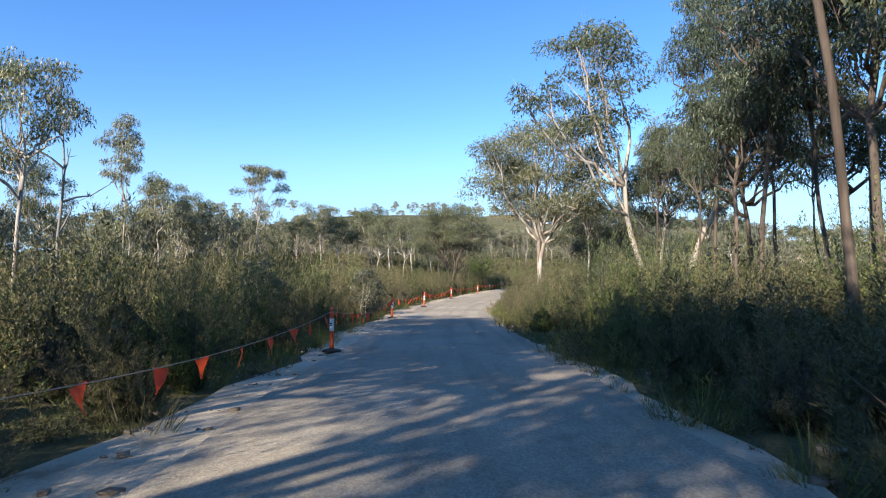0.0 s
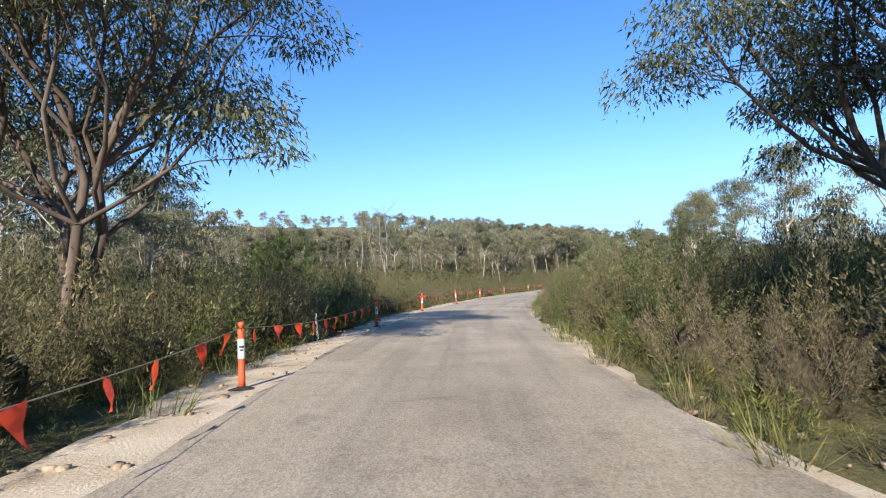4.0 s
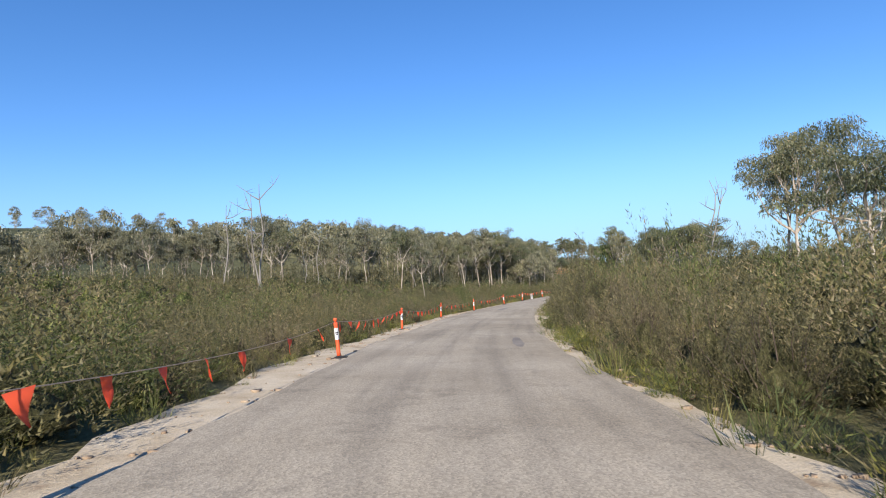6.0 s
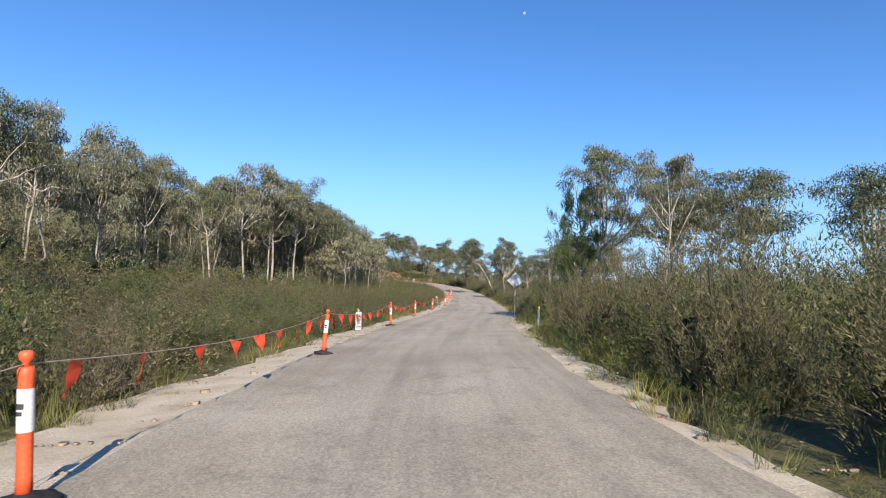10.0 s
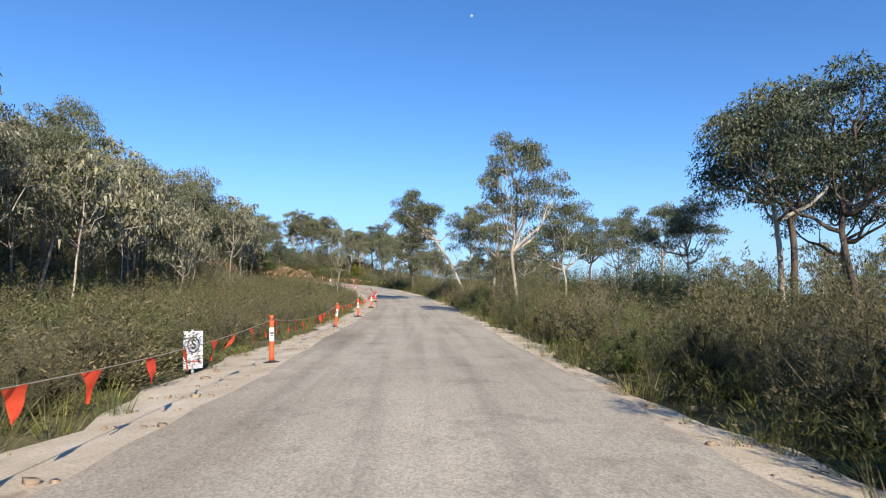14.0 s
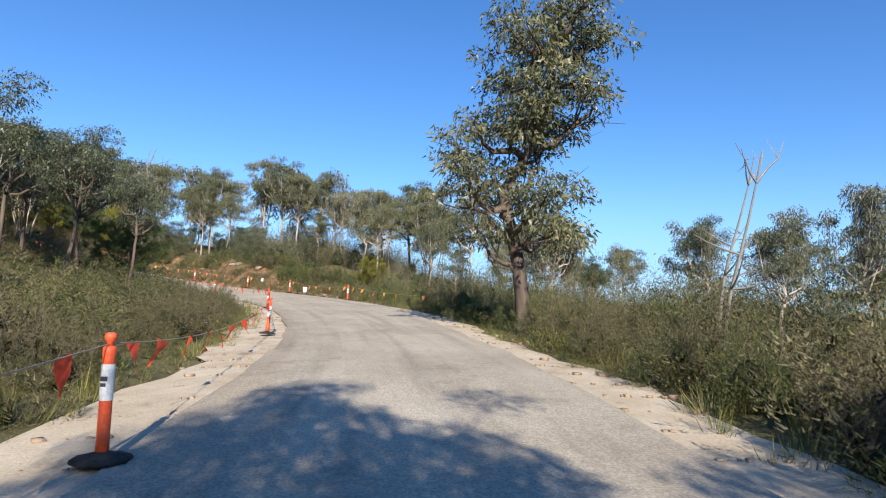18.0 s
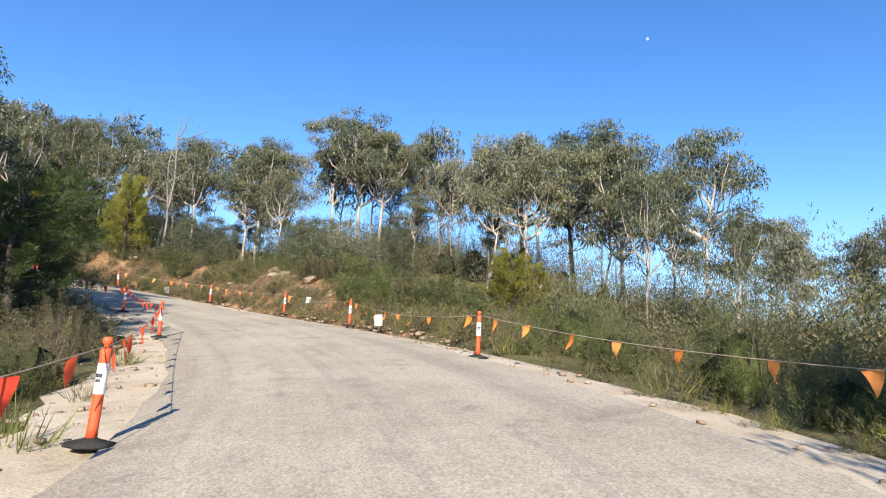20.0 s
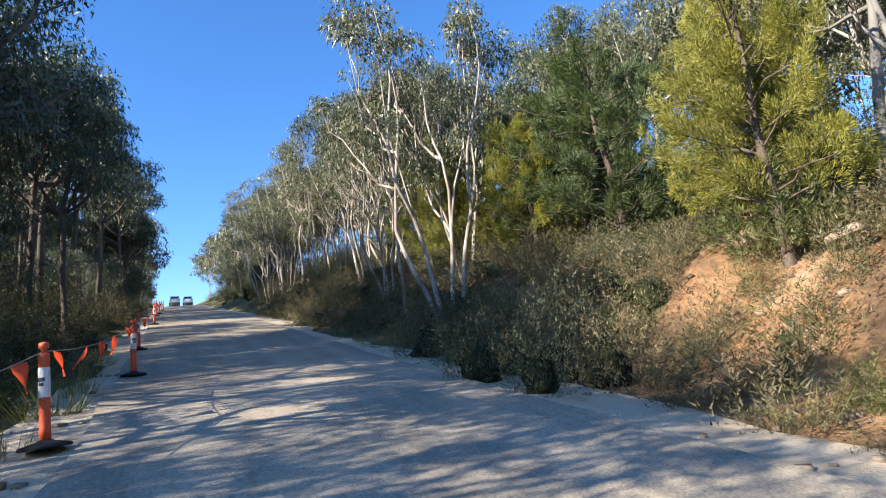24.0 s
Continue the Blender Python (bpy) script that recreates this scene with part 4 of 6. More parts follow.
TREES_CUTTING2 = [
    (149.5, 299.3, 5.6, 4.5, "cypress"), (154.2, 294.6, 4.9, 3.2, "wattle"), (149.8, 301.6, 5.8, 5, "cypress"), (154.8, 297.2, 5.0, 3.2, "wattle"),
    (145.4, 301.1, 5.3, 3.4, "wattle"), (145.9, 301.3, 4.6, 3.0, "wattle"), (143.0, 303.4, 6.6, 2.6, "wattle"), (152.1, 298.3, 2.5, 2.4, "cypress"),
    (149.5, 300.5, 5.3, 4, "cypress"), (154.1, 295.5, 5.9, 2.6, "wattle"), (168.6, 266.3, 3.0, 3.2, "wattle"), (167.2, 263.7, 2.8, 3.4, "wattle"),
    (165.3, 262.6, 3.1, 3, "wattle"), (148.8, 272.4, 5.0, 4.5, "cypress"), (149.1, 269.4, 5.0, 5, "cypress"), (154.0, 292.4, 6.3, 3.8, "wattle"), (151.2, 296.4, 5.8, 4.6, "cypress"), (148.6, 297.6, 4.6, 3.2, "wattle"),
]
TREES_START += [
    (-20.0, 98.0, 11.5, 9, "gum"), (-12.0, 104.0, 11.0, 10, "gum"), (-5.0, 99.0, 10.5, 9, "umbrella"), (-14.0, 111.0, 12.0, 10, "gum"), 
    (-22.0, 90.0, 9.0, 7, "gum"), (-2.0, 106.0, 7.0, 7, "gum"), (16.5, 19.0, 17.0, 9, "pole"), 
    (22.0, 20.0, 15.0, 10, "dark"), (26.0, 30.0, 15.0, 10, "dark"), (16.0, 8.0, 15.0, 9, "pole"), (20.0, 38.0, 14.0, 9, "dark")]
TREES_START += [(-3.6, 27.5, 2.7, 2.2, "sapling"), (-4.2, 33.0, 2.2, 1.8, "sapling"), (-6.5, 20.0, 3.0, 2.4, "sapling")]
LEANS = {"leanpale": 145, "leandark": 180}
tree_rng = random.Random(11)
for rows in (TREES_START, TREES_BEND, TREES_BEND2, TREES_STRAIGHT, TREES_CLIMB, TREES_HILL, TREES_INSIDE, TREES_CUTTING, TREES_CUTTING2):
    for x, y, height, width, kind in rows:
        plant(kind, x, y, height, width, LEANS.get(kind), tree_rng)


# ---- the woods ----
def along(line, step, depth, jitter, rng):
    """Places beside a line, set back to its left."""
    p = np.array(line, float)
    seg = np.diff(p, axis=0)
    size = np.linalg.norm(seg, axis=1)
    total = size.sum()
    s = rng.uniform(0, step)
    while s < total:
        i, rest = 0, s
        while rest > size[i]:
            rest -= size[i]
            i += 1
        d = seg[i] / size[i]
        q = p[i] + d * rest + np.array([-d[1], d[0]]) * (depth + rng.uniform(-jitter, jitter)) + np.array([rng.uniform(-1, 1), rng.uniform(-1, 1)])
        yield float(q[0]), float(q[1])
        s += step * rng.uniform(0.6, 1.4)


wood_rng = random.Random(5)
FOREST_EDGE = [(-90, 206), (0, 188), (50, 182), (60, 188), (80, 201), (96, 206), (108, 222), (120, 238), (131, 252)]
for x, y in along(FOREST_EDGE, 2.7, 0, 2.6, wood_rng):
    h = wood_rng.uniform(7.5, 12.5)
    if wood_rng.random() < 0.1:
        plant("dead", x, y, h * 0.75, 1, None, wood_rng)
        continue
    plant("far" if wood_rng.random() < 0.75 else "gum", x, y, h, h * wood_rng.uniform(0.45, 0.65), None, wood_rng)


def soup_of(meshes):
    """Corners, faces and material numbers of several meshes as one base for a carpet."""
    v, f, m, n = [], [], [], 0
    for k, me in enumerate(meshes):
        co = np.empty(len(me.vertices) * 3, np.float32)
        me.vertices.foreach_get("co", co)
        vi = np.empty(len(me.loops), np.int32)
        me.loops.foreach_get("vertex_index", vi)
        v.append(co.reshape(-1, 3))
        corners = len(vi) // len(me.polygons)
        vi = vi.reshape(-1, corners) + n
        f.append(vi if corners == 3 else np.concatenate([vi[:, [0, 1, 2]], vi[:, [0, 2, 3]]]))
        m.append(np.full(len(f[-1]), k, np.int32))
        n += len(me.vertices)
    return np.concatenate(v), np.concatenate(f), np.concatenate(m)


def carpet(name, label, category, place, bases, mat_list, rng):
    """Many plants in one mesh: place gives x, y, width and height arrays; bases are corners, faces and material numbers."""
    x, y, w, h = place
    z = ground_z(np.stack([x, y], 1)) - 0.04
    kind = rng.integers(0, len(bases), len(x))
    vs, fs, ms, n0 = [], [], [], 0
    for k, (bv, bf, bm) in enumerate(bases):
        m = kind == k
        a = rng.uniform(0, 6.28, m.sum())
        c, s = np.cos(a)[:, None], np.sin(a)[:, None]
        vx = bv[None, :, 0] * c - bv[None, :, 1] * s
        vy = bv[None, :, 0] * s + bv[None, :, 1] * c
        v = np.stack([vx * w[m][:, None] + x[m][:, None], vy * w[m][:, None] + y[m][:, None], bv[None, :, 2] * h[m][:, None] + z[m][:, None]], -1)
        f = bf[None] + (np.arange(m.sum()) * len(bv))[:, None, None] + n0
        vs.append(v.reshape(-1, 3))
        fs.append(f.reshape(-1, 3))
        ms.append(np.tile(bm, int(m.sum())))
        n0 += v.shape[0] * v.shape[1]
    me = mesh_of(name, np.concatenate(vs), np.concatenate(fs), mat_list)
    me.polygons.foreach_set("material_index", np.concatenate(ms).astype(np.int32))
    return tagged(new(name, me), label, category, kind="stuff")


back_rng = np.random.default_rng(15)
BACK = [soup_of(gum_meshes(300 + k, BARK_PALE, GUM_GREY, leaves=1450, leaf=0.046, bare=0, limbs=8, cheap=True, fork=0.34, low=0.2, spread=0.46, clump=0.11, thick=0.011)) for k in range(5)]


def woods(label, places, heights, wide=0.58):
    """A far wood: many joined trees."""
    p = np.array(places)
    h = back_rng.uniform(*heights, len(p))
    carpet("woods", label, "woods", (p[:, 0], p[:, 1], h * back_rng.uniform(0.8, 1.15, len(p)) * wide / 0.58 * 0.62, h), BACK, [BARK_PALE, GUM_GREY], back_rng)


places = []
for depth, step in ((5, 4.6), (10, 5.6), (16, 6.6), (23, 8.0), (32, 10.0)):
    places += list(along(FOREST_EDGE, step, depth, 2.0, wood_rng))
woods("grey-green gum forest on the rise", places, (9.0, 12.6))


def scatter_trees(kinds, count, stations, offsets, heights, rng):
    done = 0
    while done < count:
        i = int(np.argmin(np.abs(STATION - rng.uniform(*stations))))
        off = rng.uniform(*offsets)
        x, y = LINE[i, :2] + RIGHT[i] * off
        if abs(road_frame([[x, y]])[1][0]) < min(abs(offsets[0]), abs(offsets[1])) * 0.9:
            continue
        h = rng.uniform(*heights)
        plant(rng.choice(kinds), float(x), float(y), h, h * rng.uniform(0.42, 0.62), None, rng)
        done += 1


def places_beside(count, stations, offsets, rng):
    out = []
    while len(out) < count:
        i = int(np.argmin(np.abs(STATION - rng.uniform(*stations))))
        q = LINE[i, :2] + RIGHT[i] * rng.uniform(*offsets)
        if abs(road_frame([q])[1][0]) > min(abs(offsets[0]), abs(offsets[1])) * 0.9:
            out.append((float(q[0]), float(q[1])))
    return out


woods("low grey-green woodland behind the heath", places_beside(230, (10, 125), (-95, -30), wood_rng), (7.0, 11.0))
woods("far woodland on the skyline", [(wood_rng.uniform(-330, -70), wood_rng.uniform(60, 330)) for _ in range(200)], (8, 13))
woods("far woodland along the top of the hill", places_beside(110, (470, 620), (10, 90), wood_rng) + places_beside(60, (470, 600), (-90, -10), wood_rng), (6, 9))
woods("low woodland beyond the heath", places_beside(30, (60, 160), (26, 60), wood_rng) + places_beside(90, (165, 300), (36, 80), wood_rng), (6, 9))
woods("gum woodland on the hillside above the bend", places_beside(75, (322, 430), (13, 50), wood_rng), (8.5, 12))
woods("wooded slope on the inside of the climb", places_beside(95, (222, 296), (-42, -15), wood_rng), (6, 10.5))
woods("gum woodland lining the far climb", places_beside(26, (395, 470), (4.8, 14), wood_rng) + places_beside(26, (395, 470), (-14, -4.8), wood_rng), (9, 13))
scatter_trees(("far", "gum"), 26, (326, 395), (9.5, 20), (7.5, 11), wood_rng)
scatter_trees(("dark",), 34, (345, 402), (-14, -4.6), (8.5, 11.5), wood_rng)
for st, off, h in ((344, -7.2, 9.8), (347.5, -8.5, 10.8), (353, -6.8, 11.2), (357, -8.6, 12.0), (361, -6.2, 11.8), (366, -6.6, 12.4), (371, -5.8, 12.4), (378, -5.6, 12.8), (386, -5.4, 13.0)):
    i = int(np.argmin(np.abs(STATION - st)))
    q = LINE[i, :2] + RIGHT[i] * off
    plant("dark", float(q[0]), float(q[1]), h, h * 0.6, None, wood_rng)
scatter_trees(("gum", "multi2"), 16, (352, 395), (4.8, 9), (7, 11), wood_rng)
scatter_trees(("gum", "far", "pale"), 7, (317, 334), (10, 24), (7.5, 10.0), wood_rng)
scatter_trees(("gum", "far"), 14, (306, 317), (13, 26), (5.0, 8.0), wood_rng)
scatter_trees(("gum", "far", "dark"), 14, (284, 308), (13, 26), (4.2, 6.5), wood_rng)
scatter_trees(("gum", "far"), 8, (168, 245), (20, 34), (5, 7), wood_rng)
low_rng = random.Random(77)
scatter_trees(("low",), 34, (346, 402), (-14, -5.6), (3.6, 5.8), low_rng)
scatter_trees(("low",), 16, (326, 346), (9.5, 17), (2.8, 4.4), low_rng)
scatter_trees(("low",), 24, (380, 440), (4.8, 9), (4.0, 7.0), low_rng)
scatter_trees(("low",), 20, (384, 440), (-9, -4.8), (4.0, 7.0), low_rng)
scatter_trees(("dark", "pole"), 16, (5, 45), (13, 34), (12, 16), wood_rng)
# the road runs out of tall forest at its start
for x, y, h in ((6.5, -6, 15), (8, -13, 17), (5.8, -20, 18), (-7.5, -14, 15), (-9, -22, 18), (-6.5, -30, 19), (7.5, -28, 19), (11, -3, 15), (12, 4, 14), (-5.5, -4, 14), (-6.2, -9, 16), (-11.5, 3, 13), (-12.5, 8.5, 13), (-13, -3, 15), (-4.8, -18, 18), (-10, -8, 15), (5.8, -10.5, 14), (9.5, -17, 16), (-5.6, -24, 17), (-8.5, 0.5, 12)):
    plant("dark", x, y, h, h * 0.78, None, wood_rng)


# ---- heath ----
def lump(rng, rings=4, segs=7, wide=0.28, high=0.46):
    """A lumpy dome that fills a shrub and stops the view through."""
    a = np.linspace(0, 2 * math.pi, segs, endpoint=False)
    k = np.linspace(0, 1, rings)
    rad = np.sqrt(np.clip(1 - (k * 0.98) ** 2.2, 0.02, 1)) * np.interp(k, (0, 0.4, 1), (0.45, 1, 0.85))
    r = wide * rad[:, None] * rng.uniform(0.55, 1.2, (rings, segs))
    z = high * k[:, None] * rng.uniform(0.75, 1.2, (rings, segs)) - 0.03
    v = np.stack([r * np.cos(a), r * np.sin(a), z], -1).reshape(-1, 3)
    v = np.vstack([v, [[0, 0, high * rng.uniform(0.95, 1.08)]]])
    i = np.arange(rings - 1)[:, None] * segs + np.arange(segs)[None, :]
    j = np.arange(rings - 1)[:, None] * segs + (np.arange(segs)[None, :] + 1) % segs
    q = np.stack([i, j, j + segs, i + segs], -1).reshape(-1, 4)
    top = (rings - 1) * segs
    cap = np.array([(top + n, top + (n + 1) % segs, len(v) - 1) for n in range(segs)])
    return v, np.concatenate([q[:, [0, 1, 2]], q[:, [0, 2, 3]], cap])


def sprigs(rng, count, leaf, wide, wispy, up):
    """Fine upright sprays over a dome one metre high: corners and three-cornered faces."""
    # sprays grow in bunches from branch ends
    k = max(10, count // 22)
    ang, tilt = rng.uniform(0, 6.28, k), 1.5 * np.sqrt(rng.uniform(0, 1, k))
    d = np.stack([np.sin(tilt) * np.cos(ang) * 0.72, np.sin(tilt) * np.sin(ang) * 0.72, np.cos(tilt) * 0.9 + 0.06], 1)
    tip = d * rng.uniform(0.78, 1.04, k)[:, None]
    n = rng.integers(0, k, count)
    u = rng.uniform(0.35, 1.0, count)[:, None] ** 0.7
    pos = tip[n] * u + rng.normal(size=(count, 3)) * 0.065
    pos[:, 2] = np.abs(pos[:, 2] - leaf * 0.5)
    axis = unit(unit(d[n]) * 0.7 + rng.normal(size=(count, 3)) * wispy + np.array([0, 0, up]))
    L = leaf * rng.uniform(0.5, 1.5, count)
    return blades(pos, axis, L, L * wide * rng.uniform(0.7, 1.3, count), rng)


def shrub_twigs(rng, k, ragged=0.2, half=0.55):
    """Feet and tips of the upright twigs over a shrub one metre high."""
    ang = 2.4 * np.arange(k) + rng.uniform(-0.6, 0.6, k)
    tilt = 1.42 * np.sqrt((np.arange(k) + rng.uniform(0, 1, k)) / k)
    size = rng.uniform(1 - 2.0 * ragged, 1 + 0.4 * ragged, k)
    tip = np.stack([np.sin(tilt) * np.cos(ang) * half, np.sin(tilt) * np.sin(ang) * half, np.cos(tilt) * 0.88 + 0.14], 1) * size[:, None]
    foot = tip * np.array([0.70, 0.70, 1.0]) - np.array([0, 0, 1.0]) * rng.uniform(0.22, 0.46, k)[:, None]
    foot[:, 2] = np.maximum(foot[:, 2], 0.0)
    return foot, tip


def shrub_meshes(seed, leaf_mat, core_mat, count=5000, leaf=0.036, wide=0.085, twigs=52, radius=0.085, splay=0.5, ragged=0.2, half=0.55):
    """Stems, filler core with painted gap shade, and sprays of a shrub one metre high and about as wide."""
    rng = np.random.default_rng(seed)
    stems, leafage = Soup(), Soup()
    foot, tip = shrub_twigs(rng, twigs, ragged, half)
    for i in range(0, twigs, 3):
        stems.add(*tube(bent(foot[i] * np.array([0.3, 0.3, 0]) - np.array([0, 0, 0.04]), tip[i] * 0.92, 5, 0.1, rng), np.linspace(0.009, 0.002, 5), 3))
    cut = 0
    if core_mat:
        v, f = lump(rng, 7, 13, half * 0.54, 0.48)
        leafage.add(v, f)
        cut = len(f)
    leafage.add(*plumes(rng, foot, tip, count, radius, leaf, wide, splay))
    me = leafage.mesh("foliage", [leaf_mat] + ([core_mat] if core_mat else []))
    index = np.zeros(len(me.polygons), np.int32)
    index[:cut] = 1
    me.polygons.foreach_set("material_index", index)
    return stems.mesh("woody_base", [BARK_BROWN], True), me


HEATH_ST = (-20, 0, 55, 78, 98, 115, 170, 180, 215, 262, 300, 325, 345, 430)
HEATH_L = (2.2, 2.2, 2.4, 2.1, 1.45, 1.35, 1.3, 1.25, 1.25, 1.3, 1.3, 1.3, 1.2, 1.4)
HEATH_R = (2.2, 2.3, 2.5, 2.9, 2.5, 2.8, 2.9, 2.1, 2.1, 2.2, 2.1, 1.5, 0.9, 1.3)
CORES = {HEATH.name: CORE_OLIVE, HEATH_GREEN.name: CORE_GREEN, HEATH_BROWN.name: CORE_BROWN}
SHRUB_KINDS = [(HEATH, "fine-leaved olive heath shrub"), (HEATH, "wiry olive heath shrub"), (HEATH_GREEN, "fresh green heath shrub"), (HEATH_BROWN, "dry brown heath shrub"), (HEATH, "dense olive heath shrub"), (HEATH_GREEN, "leafy green heath shrub")]
SHRUBS = []
SHRUB_FORMS = ((0.033, 0.075, 60, 0.075, 0.45, 0.22), (0.036, 0.06, 44, 0.065, 0.35, 0.28), (0.030, 0.085, 64, 0.085, 0.55, 0.16), (0.034, 0.07, 46, 0.07, 0.5, 0.26), (0.030, 0.08, 72, 0.09, 0.6, 0.14), (0.024, 0.17, 56, 0.09, 0.7, 0.2))
for k, (mat, label) in enumerate(SHRUB_KINDS):
    leaf, wide, twigs, radius, splay, ragged = SHRUB_FORMS[k]
    SHRUBS.append((*shrub_meshes(100 + k, mat, CORES[mat.name], 13000, leaf * 0.74, wide * 1.1, twigs, radius, splay, ragged), label))
KEEP_CLEAR = ((175.2, -1), (176.4, 1), (189.3, 1), (223.4, -1), (277.6, -1))
shrub_rng = random.Random(21)
for side, table, edge in ((-1, HEATH_L, WIDE_L), (1, HEATH_R, WIDE_R)):
    st = -6.0
    while st < 352:
        i = int(np.argmin(np.abs(STATION - st)))
        h = float(np.interp(st, HEATH_ST, table)) * shrub_rng.uniform(0.62, 1.28)
        w = max(1.6, h * shrub_rng.uniform(0.85, 1.15))
        off = side * (abs(float(np.interp(st, EDGE_ST, edge))) + w * 0.5 + shrub_rng.uniform(-0.15, 0.5))
        x, y = LINE[i, :2] + RIGHT[i] * off
        if side > 0 and st > 314:
            break
        stems, leafage, label = SHRUBS[shrub_rng.choice((0, 0, 1, 2, 3, 3, 4, 4, 5)) if not (side > 0 and st > 290 and st < 325) else 2]
        if any(-(3.6 if side > 0 else 1.4) < st - a < 1.4 and side == b for a, b in KEEP_CLEAR):
            x, y = LINE[i, :2] + RIGHT[i] * side * (abs(off) + 1.5)
            h *= 0.75
        bush = tagged(new("shrub"), label + " at the road's edge", "shrub", "roadside heath shrubs")
        part("woody_base", stems, bush)
        part("foliage", leafage, bush)
        bush.matrix_basis = pose(float(x), float(y), float(ground_z([[x, y]])[0]) - 0.03, rz=shrub_rng.uniform(0, 360)) @ Matrix.Diagonal((w, w, h, 1))
        st += w * shrub_rng.uniform(1.15, 1.6)
BANK_SHRUBS = [(*shrub_meshes(140 + k, mat, None, count=5200, leaf=0.052, wide=0.10, twigs=30, radius=0.12, splay=0.6, ragged=0.3), label) for k, (mat, label) in enumerate(((HEATH_GREEN, "leafy green shrub"), (HEATH, "wiry olive shrub"), (HEATH_BROWN, "dry brown shrub"), (HEATH_GREEN, "open green shrub")))]
for k in range(64):
    st, off = 313 + 41 * (k + shrub_rng.random()) / 64, (shrub_rng.uniform(5.4, 6.6) if k % 3 == 0 else shrub_rng.uniform(6.8, 10.5))
    off -= 1.0 * float(np.interp(st, (338, 350), (0, 1)))
    i = int(np.argmin(np.abs(STATION - st)))
    x, y = LINE[i, :2] + RIGHT[i] * off
    if k > 50:
        st, off = shrub_rng.uniform(318, 333), shrub_rng.uniform(7.0, 10.5)
        i = int(np.argmin(np.abs(STATION - st)))
        x, y = LINE[i, :2] + RIGHT[i] * off
    h = shrub_rng.uniform(0.5, 0.95) if k % 3 == 0 and k < 50 else shrub_rng.uniform(0.9, 1.8)
    w = h * shrub_rng.uniform(1.2, 1.6)
    stems, leafage, label = BANK_SHRUBS[shrub_rng.choice((0, 0, 1, 2, 3))]
    bush = tagged(new("shrub"), label + " on the clay bank", "shrub", "shrubs on the clay bank")
    part("woody_base", stems, bush)
    part("foliage", leafage, bush)
    bush.matrix_basis = pose(float(x), float(y), float(ground_z([[x, y]])[0]) - 0.05, rz=shrub_rng.uniform(0, 360)) @ Matrix.Diagonal((w, w, h, 1))


def tuft(seed, count, leaf, wide, wispy, mat, core=None, up=0.4, inner=1.0):
    """Sprays one metre high for carpets, round a gap-shaded filler where a core is named."""
    rng = np.random.default_rng(seed)
    if core is None:
        v, f = sprigs(rng, count, leaf, wide, wispy, up)
        return v, f, np.full(len(f), mat, np.int32)
    foot, tip = shrub_twigs(rng, 12 + count // 40, 0.24)
    v, f = plumes(rng, foot, tip, count, 0.1, leaf, wide, wispy)
    if core < 0:
        return v, f, np.full(len(f), mat, np.int32)
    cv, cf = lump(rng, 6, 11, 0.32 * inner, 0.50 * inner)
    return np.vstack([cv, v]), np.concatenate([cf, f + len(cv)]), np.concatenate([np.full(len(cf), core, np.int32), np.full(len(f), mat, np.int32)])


def beside(count, stations, offsets, rng, clear):
    """Random places beside the road, clear of it."""
    st = rng.uniform(*stations, count)
    i = np.searchsorted(STATION, st).clip(0, len(STATION) - 1)
    lo, hi = offsets
    off = np.sign(lo + hi) * (abs(lo) + (abs(hi) - abs(lo)) * rng.uniform(0, 1, count) ** 1.25) if abs(lo) < abs(hi) else rng.uniform(lo, hi, count)
    xy = LINE[i, :2] + RIGHT[i] * off[:, None]
    s2, o2, _, _ = road_frame(xy)
    keep = np.abs(o2) > clear
    return xy[keep], s2[keep], o2[keep]


crng = np.random.default_rng(77)
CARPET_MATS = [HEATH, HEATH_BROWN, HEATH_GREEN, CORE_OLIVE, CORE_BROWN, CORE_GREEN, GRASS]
PICK = (0, 0, 1, 2, 0, 0)
EDGE_TUFTS = [tuft(k, 2800, 0.031, 0.10, 0.5, PICK[k], PICK[k] + 3, inner=0.8) for k in range(6)]
NEAR_TUFTS = [tuft(10 + k, 2300, 0.034, 0.15, 0.5, PICK[k], PICK[k] + 3, inner=0.78) for k in range(6)]
FAR_TUFTS = [tuft(20 + k, 340, 0.08, 0.13, 0.55, PICK[k], PICK[k] + 3) for k in range(6)]
LOW_TUFTS = [tuft(40 + k, 500, 0.10, 0.06, 0.45, (6, 1, 2, 6, 0, 2)[k], -1) for k in range(6)]


def joined(x, y, z, w, h, bases, rng):
    """Corners, faces and material numbers of many plants set at those places."""
    kind = rng.integers(0, len(bases), len(x))
    vs, fs, ms, n0 = [], [], [], 0
    for i in range(len(x)):
        bv, bf, bm = bases[kind[i]]
        a = rng.uniform(0, 6.28)
        c, q = math.cos(a), math.sin(a)
        vs.append(np.stack([(bv[:, 0] * c - bv[:, 1] * q) * w[i] + x[i], (bv[:, 0] * q + bv[:, 1] * c) * w[i] + y[i], bv[:, 2] * h[i] + z[i]], -1))
        fs.append(bf + n0)
        ms.append(bm)
        n0 += len(bv)
    return np.concatenate(vs), np.concatenate(fs), np.concatenate(ms)


